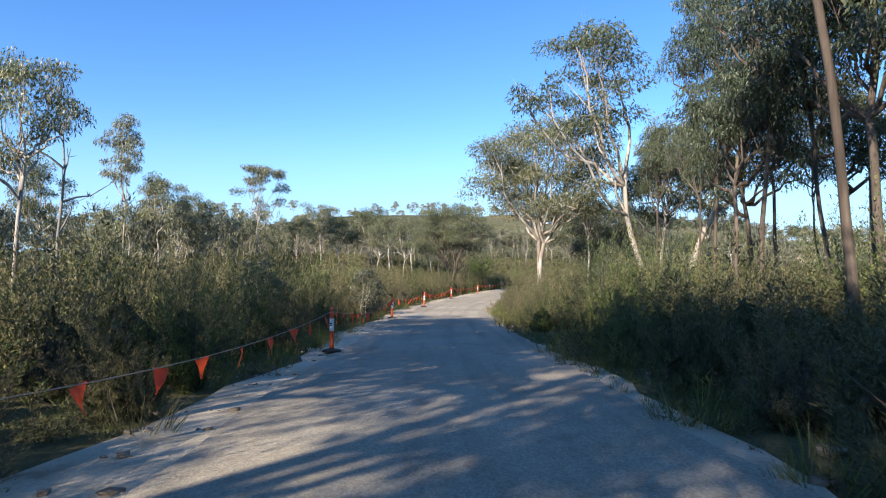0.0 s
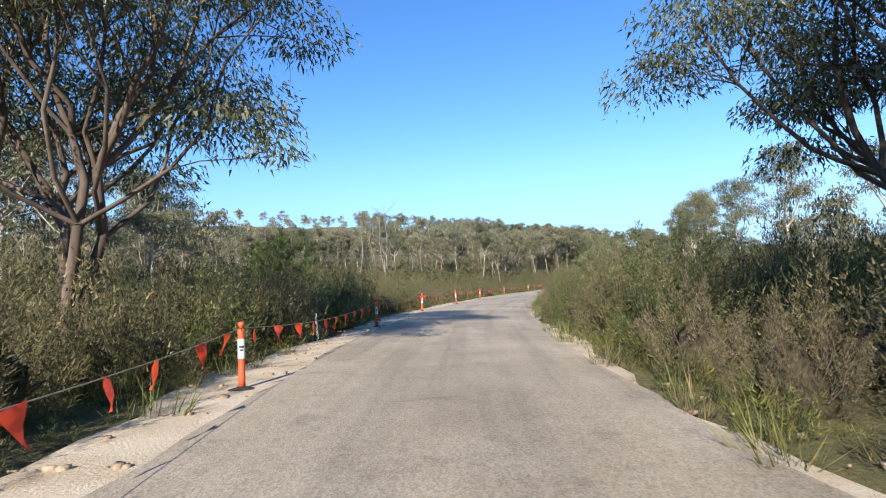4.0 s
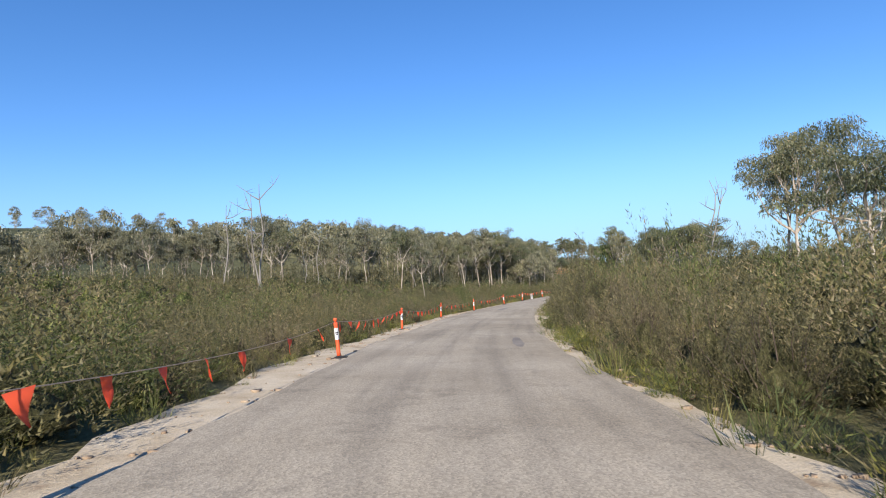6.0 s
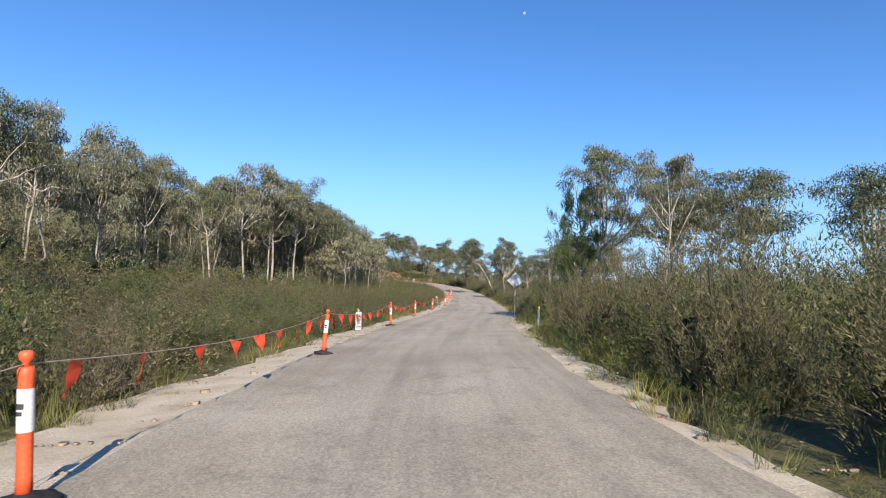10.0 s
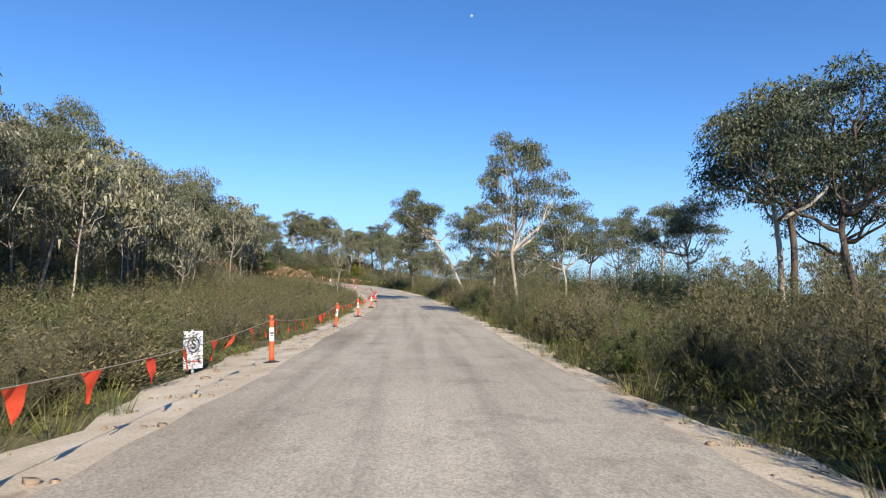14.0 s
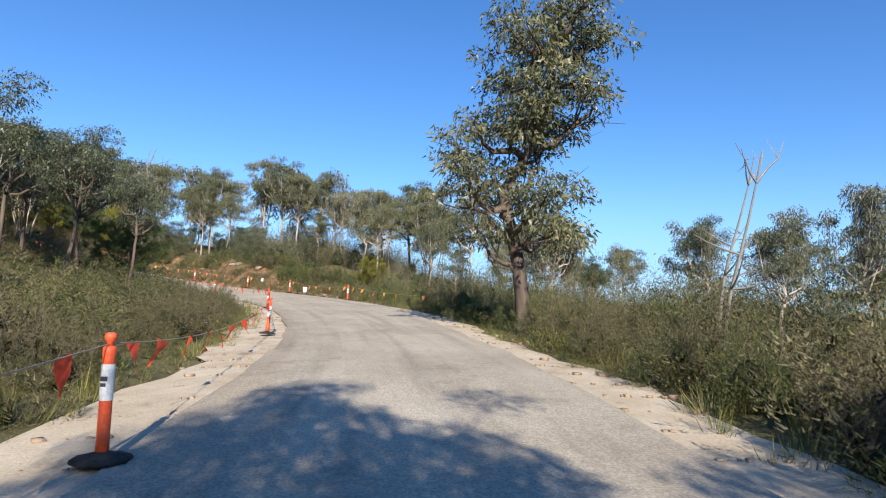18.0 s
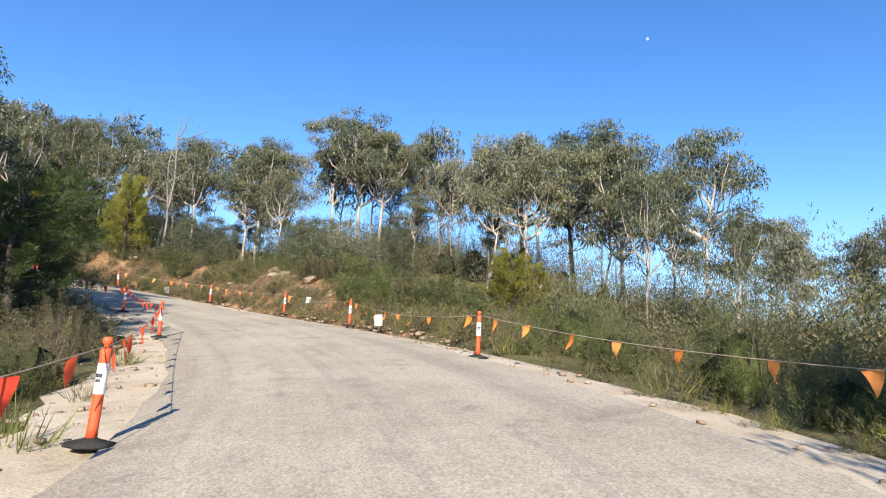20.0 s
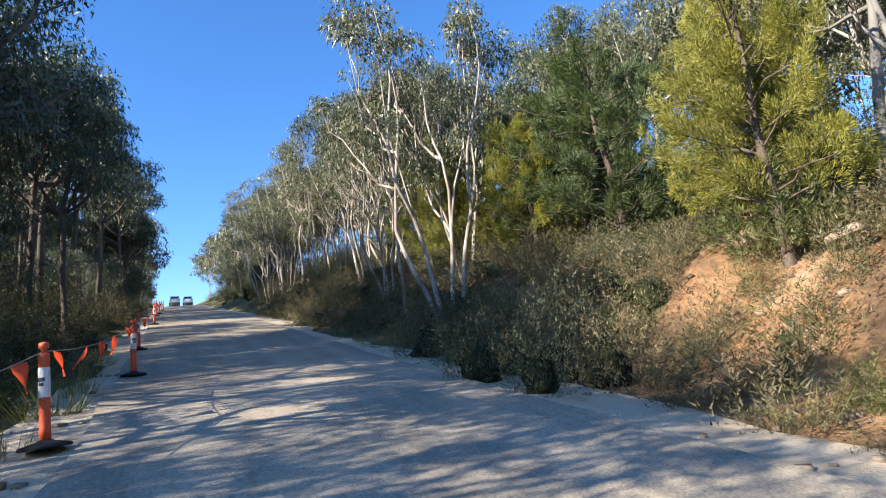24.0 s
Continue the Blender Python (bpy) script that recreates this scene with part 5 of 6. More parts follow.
def heath_patch(seed, size, pitch, bases, wide):
    """A square stand of heath, its shrubs about a metre high for scaling."""
    rng = np.random.default_rng(seed)
    at = (np.arange(int(size / pitch)) + 0.5) * pitch - size / 2
    gx, gy = np.meshgrid(at, at)
    n = gx.size
    x, y = (g.ravel() + rng.uniform(-0.45, 0.45, n) * pitch for g in (gx, gy))
    h = rng.uniform(0.45, 0.98, n) + 0.45 * (rng.uniform(size=n) < 0.2)
    w = pitch * wide * rng.uniform(0.85, 1.35, n)
    v, f, m = joined(x, y, np.zeros(n), w, h, bases, rng)
    me = mesh_of("heath", v, f, CARPET_MATS)
    me.polygons.foreach_set("material_index", m.astype(np.int32))
    return me


NEAR_PATCHES = [heath_patch(500 + k, 7.5, 1.85, NEAR_TUFTS, 1.25) for k in range(5)]
FAR_PATCHES = [heath_patch(520 + k, 15.0, 2.1, FAR_TUFTS, 1.3) for k in range(4)]


def lay(label, meshes, spacing, side, stations, offset, table, factor, size):
    """Lays stands of heath along one side of the road, each tilted with the ground."""
    st = stations[0]
    while st < stations[1]:
        i = int(np.argmin(np.abs(STATION - st)))
        at = LINE[i, :2] + RIGHT[i] * side * (offset + crng.uniform(-0.8, 0.8))
        st += spacing * crng.uniform(0.9, 1.1)
        s2, o2, _, _ = road_frame([at])
        if abs(o2[0]) < offset * 0.88:
            continue
        r = size * 0.4
        z = ground_z([at, at + (r, 0), at - (r, 0), at + (0, r), at - (0, r)])
        up = Vector((-(z[1] - z[2]) / (2 * r), -(z[3] - z[4]) / (2 * r), 1)).normalized()
        turn = math.degrees(math.atan2(-TANGENT[i, 0], TANGENT[i, 1])) + 90 * int(crng.integers(0, 4)) + crng.uniform(-12, 12)
        tall = float(np.interp(s2[0], HEATH_ST, table)) * factor * crng.uniform(0.88, 1.12)
        ob = tagged(new("heath", meshes[int(crng.integers(0, len(meshes)))]), label, "heath", kind="stuff")
        ob.matrix_basis = Matrix.Translation((at[0], at[1], z.mean() - 0.05)) @ Vector((0, 0, 1)).rotation_difference(up).to_matrix().to_4x4() @ pose(0, 0, 0, rz=turn) @ Matrix.Diagonal((1, 1, tall, 1))


for side, table, edge in ((-1, HEATH_L, WIDE_L), (1, HEATH_R, WIDE_R)):
    n = 130
    st = crng.uniform(-10, 352, n)
    i = np.searchsorted(STATION, st).clip(0, len(STATION) - 1)
    h = np.interp(st, HEATH_ST, table) * crng.uniform(0.5, 1.0, n)
    w = np.maximum(1.0, h * crng.uniform(0.8, 1.1, n))
    off = side * (np.abs(np.interp(st, EDGE_ST, edge)) + 0.45 * w + crng.uniform(0, 2.4, n))
    xy = LINE[i, :2] + RIGHT[i] * off[:, None]
    free = np.ones(n, bool)
    for a, b in KEEP_CLEAR:
        free &= (np.abs(st - a + 1) > 2.6) | (b != side)
    free &= (st < 306) | (side < 0)
    xy, w, h = xy[free], w[free], h[free]
    carpet("heath", "fine-leaved olive heath along the road edge", "heath", (xy[:, 0], xy[:, 1], w, h), EDGE_TUFTS, CARPET_MATS, crng)
    # low yellow-green plants at the foot of the heath
    n = 640
    st = crng.uniform(-8, 306, n)
    i = np.searchsorted(STATION, st).clip(0, len(STATION) - 1)
    h = crng.uniform(0.25, 0.85, n) * (1.15 if side > 0 else 0.85)
    off = side * (np.abs(np.interp(st, EDGE_ST, edge)) - 0.1 + crng.uniform(0, 1.2, n))
    xy = LINE[i, :2] + RIGHT[i] * off[:, None]
    free = np.ones(n, bool)
    for a, b in KEEP_CLEAR:
        free &= (np.abs(st - a + 1) > 2.6) | (b != side)
    xy, h = xy[free], h[free]
    carpet("low_heath", "low yellow-green heath along the verge", "heath", (xy[:, 0], xy[:, 1], np.maximum(0.5, h * 1.3), h), LOW_TUFTS, CARPET_MATS, crng)
    lay("thick olive and brown heath beside the road", NEAR_PATCHES, 6.6, side, (-8, 318 if side < 0 else 300), 8.6, table, 1.3 if side < 0 else 1.0, 7.5)
    lay("olive and brown heath behind the roadside shrubs", NEAR_PATCHES, 6.6, side, (-8, 305 if side < 0 else 292), 15.2, table, 1.45 if side < 0 else 1.05, 7.5)
    for offset in (25, 38, 51) if side < 0 else (26, 40):
        lay("distant olive and brown heath", FAR_PATCHES, 13.0, side, (-20, 330 if side < 0 else 296), offset, table, 1.5 if side < 0 else 1.0, 15)
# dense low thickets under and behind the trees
# material 0, CORE_DARK, puts the shade inside each bush into colour
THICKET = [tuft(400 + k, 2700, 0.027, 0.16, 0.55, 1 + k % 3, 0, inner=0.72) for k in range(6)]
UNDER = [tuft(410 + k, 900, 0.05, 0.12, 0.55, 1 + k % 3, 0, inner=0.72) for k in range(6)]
# taller bushes under the edge of the forest
p = np.array([q for depth in (-1.5, 1.5, 4.5, 8, 13, 19) for q in along(FOREST_EDGE, 3.9, depth, 1.5, wood_rng)])
h = crng.uniform(1.8, 5.2, len(p))
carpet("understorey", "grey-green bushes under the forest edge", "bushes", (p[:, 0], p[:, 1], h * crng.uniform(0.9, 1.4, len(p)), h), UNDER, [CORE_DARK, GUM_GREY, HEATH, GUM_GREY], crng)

def thicket(label, count, stations, offsets, heights, mats):
    """Stands of half a dozen bushes each, set beside the road."""
    mid = (heights[0] + heights[1]) / 2
    stands = []
    for k in range(3):
        n = 6
        a = 6.28 * np.arange(n) / n + crng.uniform(-0.4, 0.4, n)
        r = mid * np.where(np.arange(n) == 0, 0.1, crng.uniform(0.55, 0.85, n))
        h = crng.uniform(0.62, 1.12, n)
        v, f, m = joined(r * np.cos(a), r * np.sin(a), np.zeros(n), mid * crng.uniform(0.8, 1.2, n), h, THICKET, crng)
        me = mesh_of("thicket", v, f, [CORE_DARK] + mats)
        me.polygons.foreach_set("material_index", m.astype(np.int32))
        stands.append(me)
    shift = math.copysign(0.7 * mid, offsets[0] + offsets[1])
    for x, y in places_beside(round(count / 4.5), stations, (offsets[0] + shift, offsets[1] + shift), wood_rng):
        z = ground_z([(x, y), (x + 1.5, y), (x - 1.5, y), (x, y + 1.5), (x, y - 1.5)])
        up = Vector((-(z[1] - z[2]) / 3, -(z[3] - z[4]) / 3, 1)).normalized()
        ob = tagged(new("thicket", stands[int(crng.integers(0, 3))]), label, "bushes", kind="stuff")
        ob.matrix_basis = Matrix.Translation((x, y, z[0] - 0.06)) @ Vector((0, 0, 1)).rotation_difference(up).to_matrix().to_4x4() @ pose(0, 0, 0, rz=crng.uniform(0, 360)) @ Matrix.Diagonal((1, 1, crng.uniform(*heights), 1))


# darker leaf colours picked here to stand for the trees' shade
thicket("scrub under the tall trees with leaves darkened for shade", 100, (0, 60), (9, 30), (2.6, 5.4), [GUM_DARK, GUM_DARK, HEATH_GREEN])
thicket("grey-green scrub beside the straight", 170, (150, 262), (10.5, 30), (2.4, 4.8), [GUM_DARK, HEATH, HEATH_GREEN])
thicket("tall dark tea-tree scrub beside the bend", 60, (118, 190), (6.5, 11), (2.0, 3.6), [GUM_DARK, HEATH, HEATH_GREEN])
thicket("scrub below the bend", 190, (255, 316), (8.5, 30), (2.6, 5.2), [HEATH, GUM_GREY, HEATH_GREEN])
thicket("grey-green scrub on the hillside above the bank", 300, (302, 410), (9.5, 30), (1.8, 4.8), [GUM_GREY, HEATH, HEATH_BROWN])
thicket("tall dark scrub between the trees above the bank", 190, (318, 400), (8.5, 22), (2.4, 4.6), [GUM_DARK, GUM_GREY, HEATH])
thicket("dark scrub on the inside of the climb", 190, (334, 395), (-12, -4.0), (1.4, 3.2), [GUM_DARK, HEATH, HEATH_BROWN])
thicket("tall dark understorey on the inside of the climb", 150, (348, 425), (-15, -5.6), (2.6, 5.2), [GUM_DARK, HEATH, HEATH_BROWN])
thicket("dark bushes along the ditch of the climb", 90, (345, 388), (2.7, 5.6), (0.9, 2.2), [GUM_DARK, HEATH, HEATH_BROWN])
thicket("scrub beside the far climb", 70, (384, 450), (-10, -4.2), (1.6, 3.2), [GUM_DARK, HEATH, HEATH_GREEN])
thicket("scrub by the far climb", 110, (372, 450), (4.0, 11), (1.6, 3.2), [GUM_DARK, HEATH, HEATH_GREEN])
thicket("grey-green scrub below the wooded slope", 120, (225, 298), (-32, -12), (1.8, 4.2), [GUM_GREY, HEATH, HEATH_BROWN])
thicket("olive scrub before the low woodland", 70, (20, 110), (-60, -20), (2.0, 3.6), [GUM_GREY, HEATH, HEATH_BROWN])

# low plants round the notice boards
for st0, st1, off0, off1, n in ((167, 187, 3.6, 5.2, 120), (168, 178, -5.2, -4.3, 40)):
    st, off = crng.uniform(st0, st1, n), crng.uniform(off0, off1, n)
    i = np.searchsorted(STATION, st).clip(0, len(STATION) - 1)
    xy = LINE[i, :2] + RIGHT[i] * off[:, None]
    h = crng.uniform(0.18, 0.42, n)
    carpet("low_heath", "knee-high heath at the foot of a notice board", "heath", (xy[:, 0], xy[:, 1], h * 2.0, h), LOW_TUFTS, CARPET_MATS, crng)
for st0, st1, off0, off1, n in ((171, 185, 4.7, 9.0, 110), (170, 178, -8.0, -4.9, 50), (219, 226, -8.0, -5.2, 40), (273, 280, -7.0, -4.6, 40)):
    st, off = crng.uniform(st0, st1, n), crng.uniform(off0, off1, n)
    i = np.searchsorted(STATION, st).clip(0, len(STATION) - 1)
    xy = LINE[i, :2] + RIGHT[i] * off[:, None]
    h = crng.uniform(0.45, 1.0, n)
    carpet("low_heath", "low olive heath round a notice board", "heath", (xy[:, 0], xy[:, 1], h * crng.uniform(1.1, 1.5, n), h), EDGE_TUFTS, CARPET_MATS, crng)
lay("dark heath on the inside of the climb", NEAR_PATCHES, 6.4, -1, (320, 378), 8.0, HEATH_L, 0.95, 7.5)

GRASS_TUFTS = [tuft(60 + k, 70, 0.55, 0.02, 0.22, (0, 1, 0, 2)[k], None, 0.5) for k in range(4)]
for side, edge in ((-1, WIDE_L), (1, WIDE_R)):
    n = 900
    st = crng.uniform(-8, 356, n)
    i = np.searchsorted(STATION, st).clip(0, len(STATION) - 1)
    off = side * (np.abs(np.interp(st, EDGE_ST, edge)) - 0.35 + crng.uniform(0, 1, n) ** 1.6 * 1.6)
    xy = LINE[i, :2] + RIGHT[i] * off[:, None]
    h = 0.14 + 0.5 * crng.uniform(0, 1, n) ** 1.5
    free = np.ones(n, bool)
    for a, b in KEEP_CLEAR:
        free &= (np.abs(st - a + 1) > 2.6) | (b != side)
    n, xy, h = int(free.sum()), xy[free], h[free]
    carpet("verge_grass", "yellow-green grass tufts along the road verge", "grass", (xy[:, 0], xy[:, 1], h * crng.uniform(0.7, 1.1, n), h), GRASS_TUFTS, [GRASS, HEATH_GREEN, HEATH], crng)
BANK_TUFTS = [tuft(80 + k, 560, 0.062, 0.10, 0.7, PICK[k], -1) for k in range(6)]
xy, st, off = beside(300, (306, 352), (9.0, 24), crng, 8.5)
h = crng.uniform(0.5, 1.4, len(st))
carpet("hill_scrub", "low olive and brown scrub over the top of the bank", "shrubs", (xy[:, 0], xy[:, 1], h * crng.uniform(1.0, 1.6, len(st)), h), BANK_TUFTS, CARPET_MATS, crng)
# shrubs that cling to the clay bank
xy, st, off = beside(1050, (300, 372), (5.2, 12.5), crng, 4.9)
h = crng.uniform(0.3, 1.4, len(st)) * (0.6 + 0.4 * step01(off, 6, 10))
carpet("bank_shrubs", "dry and green shrubs clinging to the clay bank", "shrubs", (xy[:, 0], xy[:, 1], h * crng.uniform(0.9, 1.4, len(st)), h), BANK_TUFTS, CARPET_MATS, crng)

xy, st, off = beside(520, (313, 352), (5.2, 10.0), crng, 4.6)
h = crng.uniform(0.35, 1.15, len(st))
carpet("bank_shrubs", "green and dry shrubs over the cut bank", "shrubs", (xy[:, 0], xy[:, 1], h * crng.uniform(0.9, 1.5, len(st)), h), BANK_TUFTS, CARPET_MATS, crng)
xy, st, off = beside(620, (335, 374), (4.2, 9.0), crng, 4.0)
h = crng.uniform(0.35, 1.3, len(st))
carpet("bank_shrubs", "olive and dry shrubs along the foot of the cutting", "shrubs", (xy[:, 0], xy[:, 1], h * crng.uniform(0.9, 1.4, len(st)), h), BANK_TUFTS, CARPET_MATS, crng)

# ---- roadside things ----
def spot(st, off, lift=0.0):
    """World place and heading (degrees) beside the road."""
    i = int(np.argmin(np.abs(STATION - st)))
    x, y = LINE[i, :2] + RIGHT[i] * off + TANGENT[i] * (st - STATION[i])
    z = float(ground_z([[x, y]])[0]) + lift
    return Vector((float(x), float(y), z)), math.degrees(math.atan2(-TANGENT[i, 0], TANGENT[i, 1]))


def lathe(profile, sides, caps=True):
    """A turned shape from (radius, height) pairs."""
    prof = list(profile)
    if caps:
        prof = [(0.0005, prof[0][1])] + prof + [(0.0005, prof[-1][1])]
    a = np.linspace(0, 2 * math.pi, sides, endpoint=False)
    v = np.array([[r * math.cos(t), r * math.sin(t), z] for r, z in prof for t in a])
    n = len(prof)
    i = np.arange(n - 1)[:, None] * sides + np.arange(sides)[None, :]
    j = np.arange(n - 1)[:, None] * sides + (np.arange(sides)[None, :] + 1) % sides
    return v, np.stack([i, j, j + sides, i + sides], -1).reshape(-1, 4)


def bevel_box(sx, sy, sz, cx=0, cy=0, cz=0, r=0.006, segs=2):
    bm = bmesh.new()
    bmesh.ops.create_cube(bm, size=1.0)
    bmesh.ops.scale(bm, vec=(sx, sy, sz), verts=bm.verts)
    bmesh.ops.bevel(bm, geom=list(bm.edges), offset=min(r, 0.45 * min(sx, sy, sz)), segments=segs, affect="EDGES", profile=0.6)
    bmesh.ops.translate(bm, vec=(cx, cy, cz), verts=bm.verts)
    return bm


def mesh_from(bm, name, mat):
    me = bpy.data.meshes.new(name)
    bm.to_mesh(me)
    bm.free()
    me.materials.append(mat)
    return me


def make_bollard():
    root = tagged(new("bollard"), "orange traffic bollard with white band on black rubber base", "bollard", "road-edge bollards")
    v, f = lathe([(0.235, 0.0), (0.24, 0.012), (0.235, 0.035), (0.15, 0.055), (0.075, 0.075), (0.06, 0.085)], 8)
    part("base", mesh_of("base", v, f, [RUBBER]), root, "heavy black rubber foot")
    v, f = lathe([(0.055, 0.07), (0.052, 0.2), (0.051, 0.86), (0.055, 0.88), (0.055, 0.93), (0.045, 0.95)], 14)
    part("post", mesh_of("post", v, f, [ORANGE], smooth=True), root)
    v, f = lathe([(0.028, 0.94), (0.026, 0.985), (0.046, 1.0), (0.05, 1.03), (0.044, 1.055), (0.02, 1.065)], 12)
    part("handle", mesh_of("handle", v, f, [ORANGE], smooth=True), root)
    v, f = lathe([(0.0535, 0.50), (0.0545, 0.51), (0.0545, 0.79), (0.0535, 0.80)], 14, caps=False)
    band = part("band", mesh_of("band", v, f, [WHITE_BAND], smooth=True), root, "white reflective sleeve")
    # worn print on the sleeve
    for z0, z1, wd in ((0.66, 0.70, 0.7), (0.615, 0.645, 0.5)):
        v = [(0.0553 * math.cos(t), 0.0553 * math.sin(t), z) for t in np.linspace(-math.pi / 2 - wd, -math.pi / 2 + wd, 7) for z in (z0, z1)]
        part("print_bar", mesh_of("print_bar", v, [(2 * j, 2 * j + 2, 2 * j + 3, 2 * j + 1) for j in range(6)], [INK]), band)
    return root


LEFT_POSTS = [(1.5, -3.6), (14.5, -2.31), (29.5, -2.25), (42.1, -1.9), (57.6, -2.6), (70.4, -3.17), (83.2, -3.25), (94.9, -3.3), (106.4, -3.08), (118.9, -3.58), (131.7, -3.7), (142.5, -3.2), (155, -2.7), (165.1, -2.6), (177.6, -2.8), (190.5, -3.5), (202.7, -3.6), (213.2, -3.1), (224.6, -3.2), (237, -3.35), (245, -3.0), (256, -2.7)]
LEFT_POSTS += [(267.5, -2.45), (278.6, -2.35), (291.3, -2.6), (306, -2.05), (319.1, -2.1), (327.8, -1.8), (330.5, -2.6), (336.6, -3.05), (344.5, -2.7), (350.3, -2.4), (356.6, -2.65), (369.5, -2.5), (381, -2.6), (392, -2.6), (404, -2.6), (416, -2.6)]
RIGHT_POSTS = [(302, 7.0), (311.8, 4.35), (321.2, 4.8), (327.4, 5.1), (334.2, 4.75), (339.7, 2.75)]

thing_rng = random.Random(3)
first = None
TOPS = {}
for key, posts in (("left", LEFT_POSTS), ("right", RIGHT_POSTS)):
    for st, off in posts:
        p, head = spot(st, off, 0.0 if abs(off) > 2.9 else 0.01)
        if key == "right" and st < 305:
            TOPS.setdefault(key, []).append(p + Vector((0, 0, 0.97)))
            continue
        m = Matrix.Translation(p) @ pose(0, 0, 0, thing_rng.uniform(-3, 3), thing_rng.uniform(-3.5, 3.5), head + thing_rng.uniform(-25, 25))
        if first is None:
            first = make_bollard()
            first.matrix_basis = m
        else:
            copy_thing(first, m)
        TOPS.setdefault(key, []).append(m @ Vector((0, 0, 0.97)))


def flag_mesh(seed, mat):
    """A hanging triangular pennant with a curl."""
    rng = np.random.default_rng(seed)
    v, bend = [], rng.uniform(-0.05, 0.05)
    rows = 5
    for r in range(rows):
        u = r / (rows - 1)
        half = 0.11 * (1 - u) + 0.004
        for s in (-1, 0, 1):
            v.append((s * half + 0.02 * math.sin(3 * u + seed), bend * u * u * 2 + 0.02 * math.sin(5 * u + s + seed), -0.30 * u))
    return mesh_of("flag", v, grid_faces(rows, 3), [mat], smooth=True)


FLAGS = {"left": [flag_mesh(k, FLAG_RED) for k in range(5)], "right": [flag_mesh(k + 9, FLAG_FADED) for k in range(5)]}
for key, tops in TOPS.items():
    for a, b in zip(tops, tops[1:]):
        span = (b - a).length
        sag = span * thing_rng.uniform(0.012, 0.024)
        root = tagged(new("flag_bunting"), "sagging cord with " + ("red-orange" if key == "left" else "faded orange") + " triangular flags between bollards", "bunting", "flag bunting spans")
        root.location = a
        u = np.linspace(0, 1, 13)
        line = np.array([(b - a) * t - Vector((0, 0, sag * 4 * t * (1 - t))) for t in u])
        v, f = tube(line, np.full(13, 0.006), 5)
        part("cord", mesh_of("cord", v, f, [CORD], smooth=True), root)
        n = max(3, int(span / 1.12))
        yaw = math.degrees(math.atan2(b.y - a.y, b.x - a.x))
        for k in range(n):
            t = (k + 0.5 + thing_rng.uniform(-0.12, 0.12)) / n
            if thing_rng.random() < 0.07:
                continue
            fl = part("flag", thing_rng.choice(FLAGS[key]), root)
            q = (b - a) * t - Vector((0, 0, sag * 4 * t * (1 - t) + 0.004))
            fl.matrix_basis = Matrix.Translation(q) @ pose(0, 0, 0, thing_rng.uniform(-14, 14), thing_rng.uniform(-16, 16), yaw + thing_rng.uniform(-28, 28))


# notice boards: a white sheet on a stake, a ringed S over a red double arrow
def letter_mesh(text, size, mat, name):
    cu = bpy.data.curves.new(name, "FONT")
    cu.body, cu.size, cu.extrude, cu.align_x, cu.align_y = text, size, 0.001, "CENTER", "CENTER"
    cu.offset = 0.008
    ob = new(name, cu)
    me = bpy.data.meshes.new_from_object(ob.evaluated_get(bpy.context.evaluated_depsgraph_get()))
    bpy.data.objects.remove(ob)
    me.materials.append(mat)
    me.transform(Matrix.Rotation(radians(90), 4, "X"))
    return me


def ring_mesh(r0, r1, y, cz, mat, name):
    a = np.linspace(0, 2 * math.pi, 33)[:-1]
    v = [(r * math.cos(t), yy, cz + r * math.sin(t)) for yy in (y, y - 0.002) for r in (r0, r1) for t in a]
    n = len(a)
    f = []
    for i in range(n):
        j = (i + 1) % n
        f += [(i, j, j + n, i + n), (2 * n + i, 3 * n + i, 3 * n + j, 2 * n + j), (n + i, n + j, 3 * n + j, 3 * n + i), (i, 2 * n + i, 2 * n + j, j)]
    return mesh_of(name, v, f, [mat])


def make_board(yellow):
    root = tagged(new("notice_board"), "white notice board with ringed S" + (", yellow markers on top" if yellow else " on a stake"), "sign")
    board = part("board", mesh_from(bevel_box(0.50, 0.012, 0.74, cz=0.45, r=0.004), "board", BOARD), root)
    part("stake", mesh_from(bevel_box(0.035, 0.03, 1.0 if yellow else 0.86, cy=0.022, cz=0.42, r=0.004), "stake", ALU), root)
    part("ring", ring_mesh(0.135, 0.16, -0.0068, 0.55, INK, "ring"), board, "dark ring")
    s = part("letter", letter_mesh("S", 0.26, INK, "letter"), board, "dark letter S")
    s.location = (0, -0.0085, 0.55)
    bar = bevel_box(0.22, 0.003, 0.022, cy=-0.0075, cz=0.22, r=0.001)
    part("arrow_bar", mesh_from(bar, "arrow_bar", RED_INK), board, "red printed arrow")
    for sgn in (-1, 1):
        v = [(sgn * 0.11, -0.009, 0.255), (sgn * 0.18, -0.009, 0.22), (sgn * 0.11, -0.009, 0.185), (sgn * 0.11, -0.0062, 0.255), (sgn * 0.18, -0.0062, 0.22), (sgn * 0.11, -0.0062, 0.185)]
        me = mesh_of("arrow_head", v, [(0, 3, 4, 1), (1, 4, 5, 2), (2, 5, 3, 0)], [RED_INK], tris=[(0, 1, 2), (3, 5, 4)])
        part("arrow_head", me, board)
    if yellow:
        for cx, cz in ((-0.03, 0.93), (0.045, 0.885)):
            part("marker", mesh_from(bevel_box(0.075, 0.04, 0.075, cx=cx, cy=0.02, cz=cz, r=0.012), "marker", YELLOW), root, "yellow plastic marker")
    return root


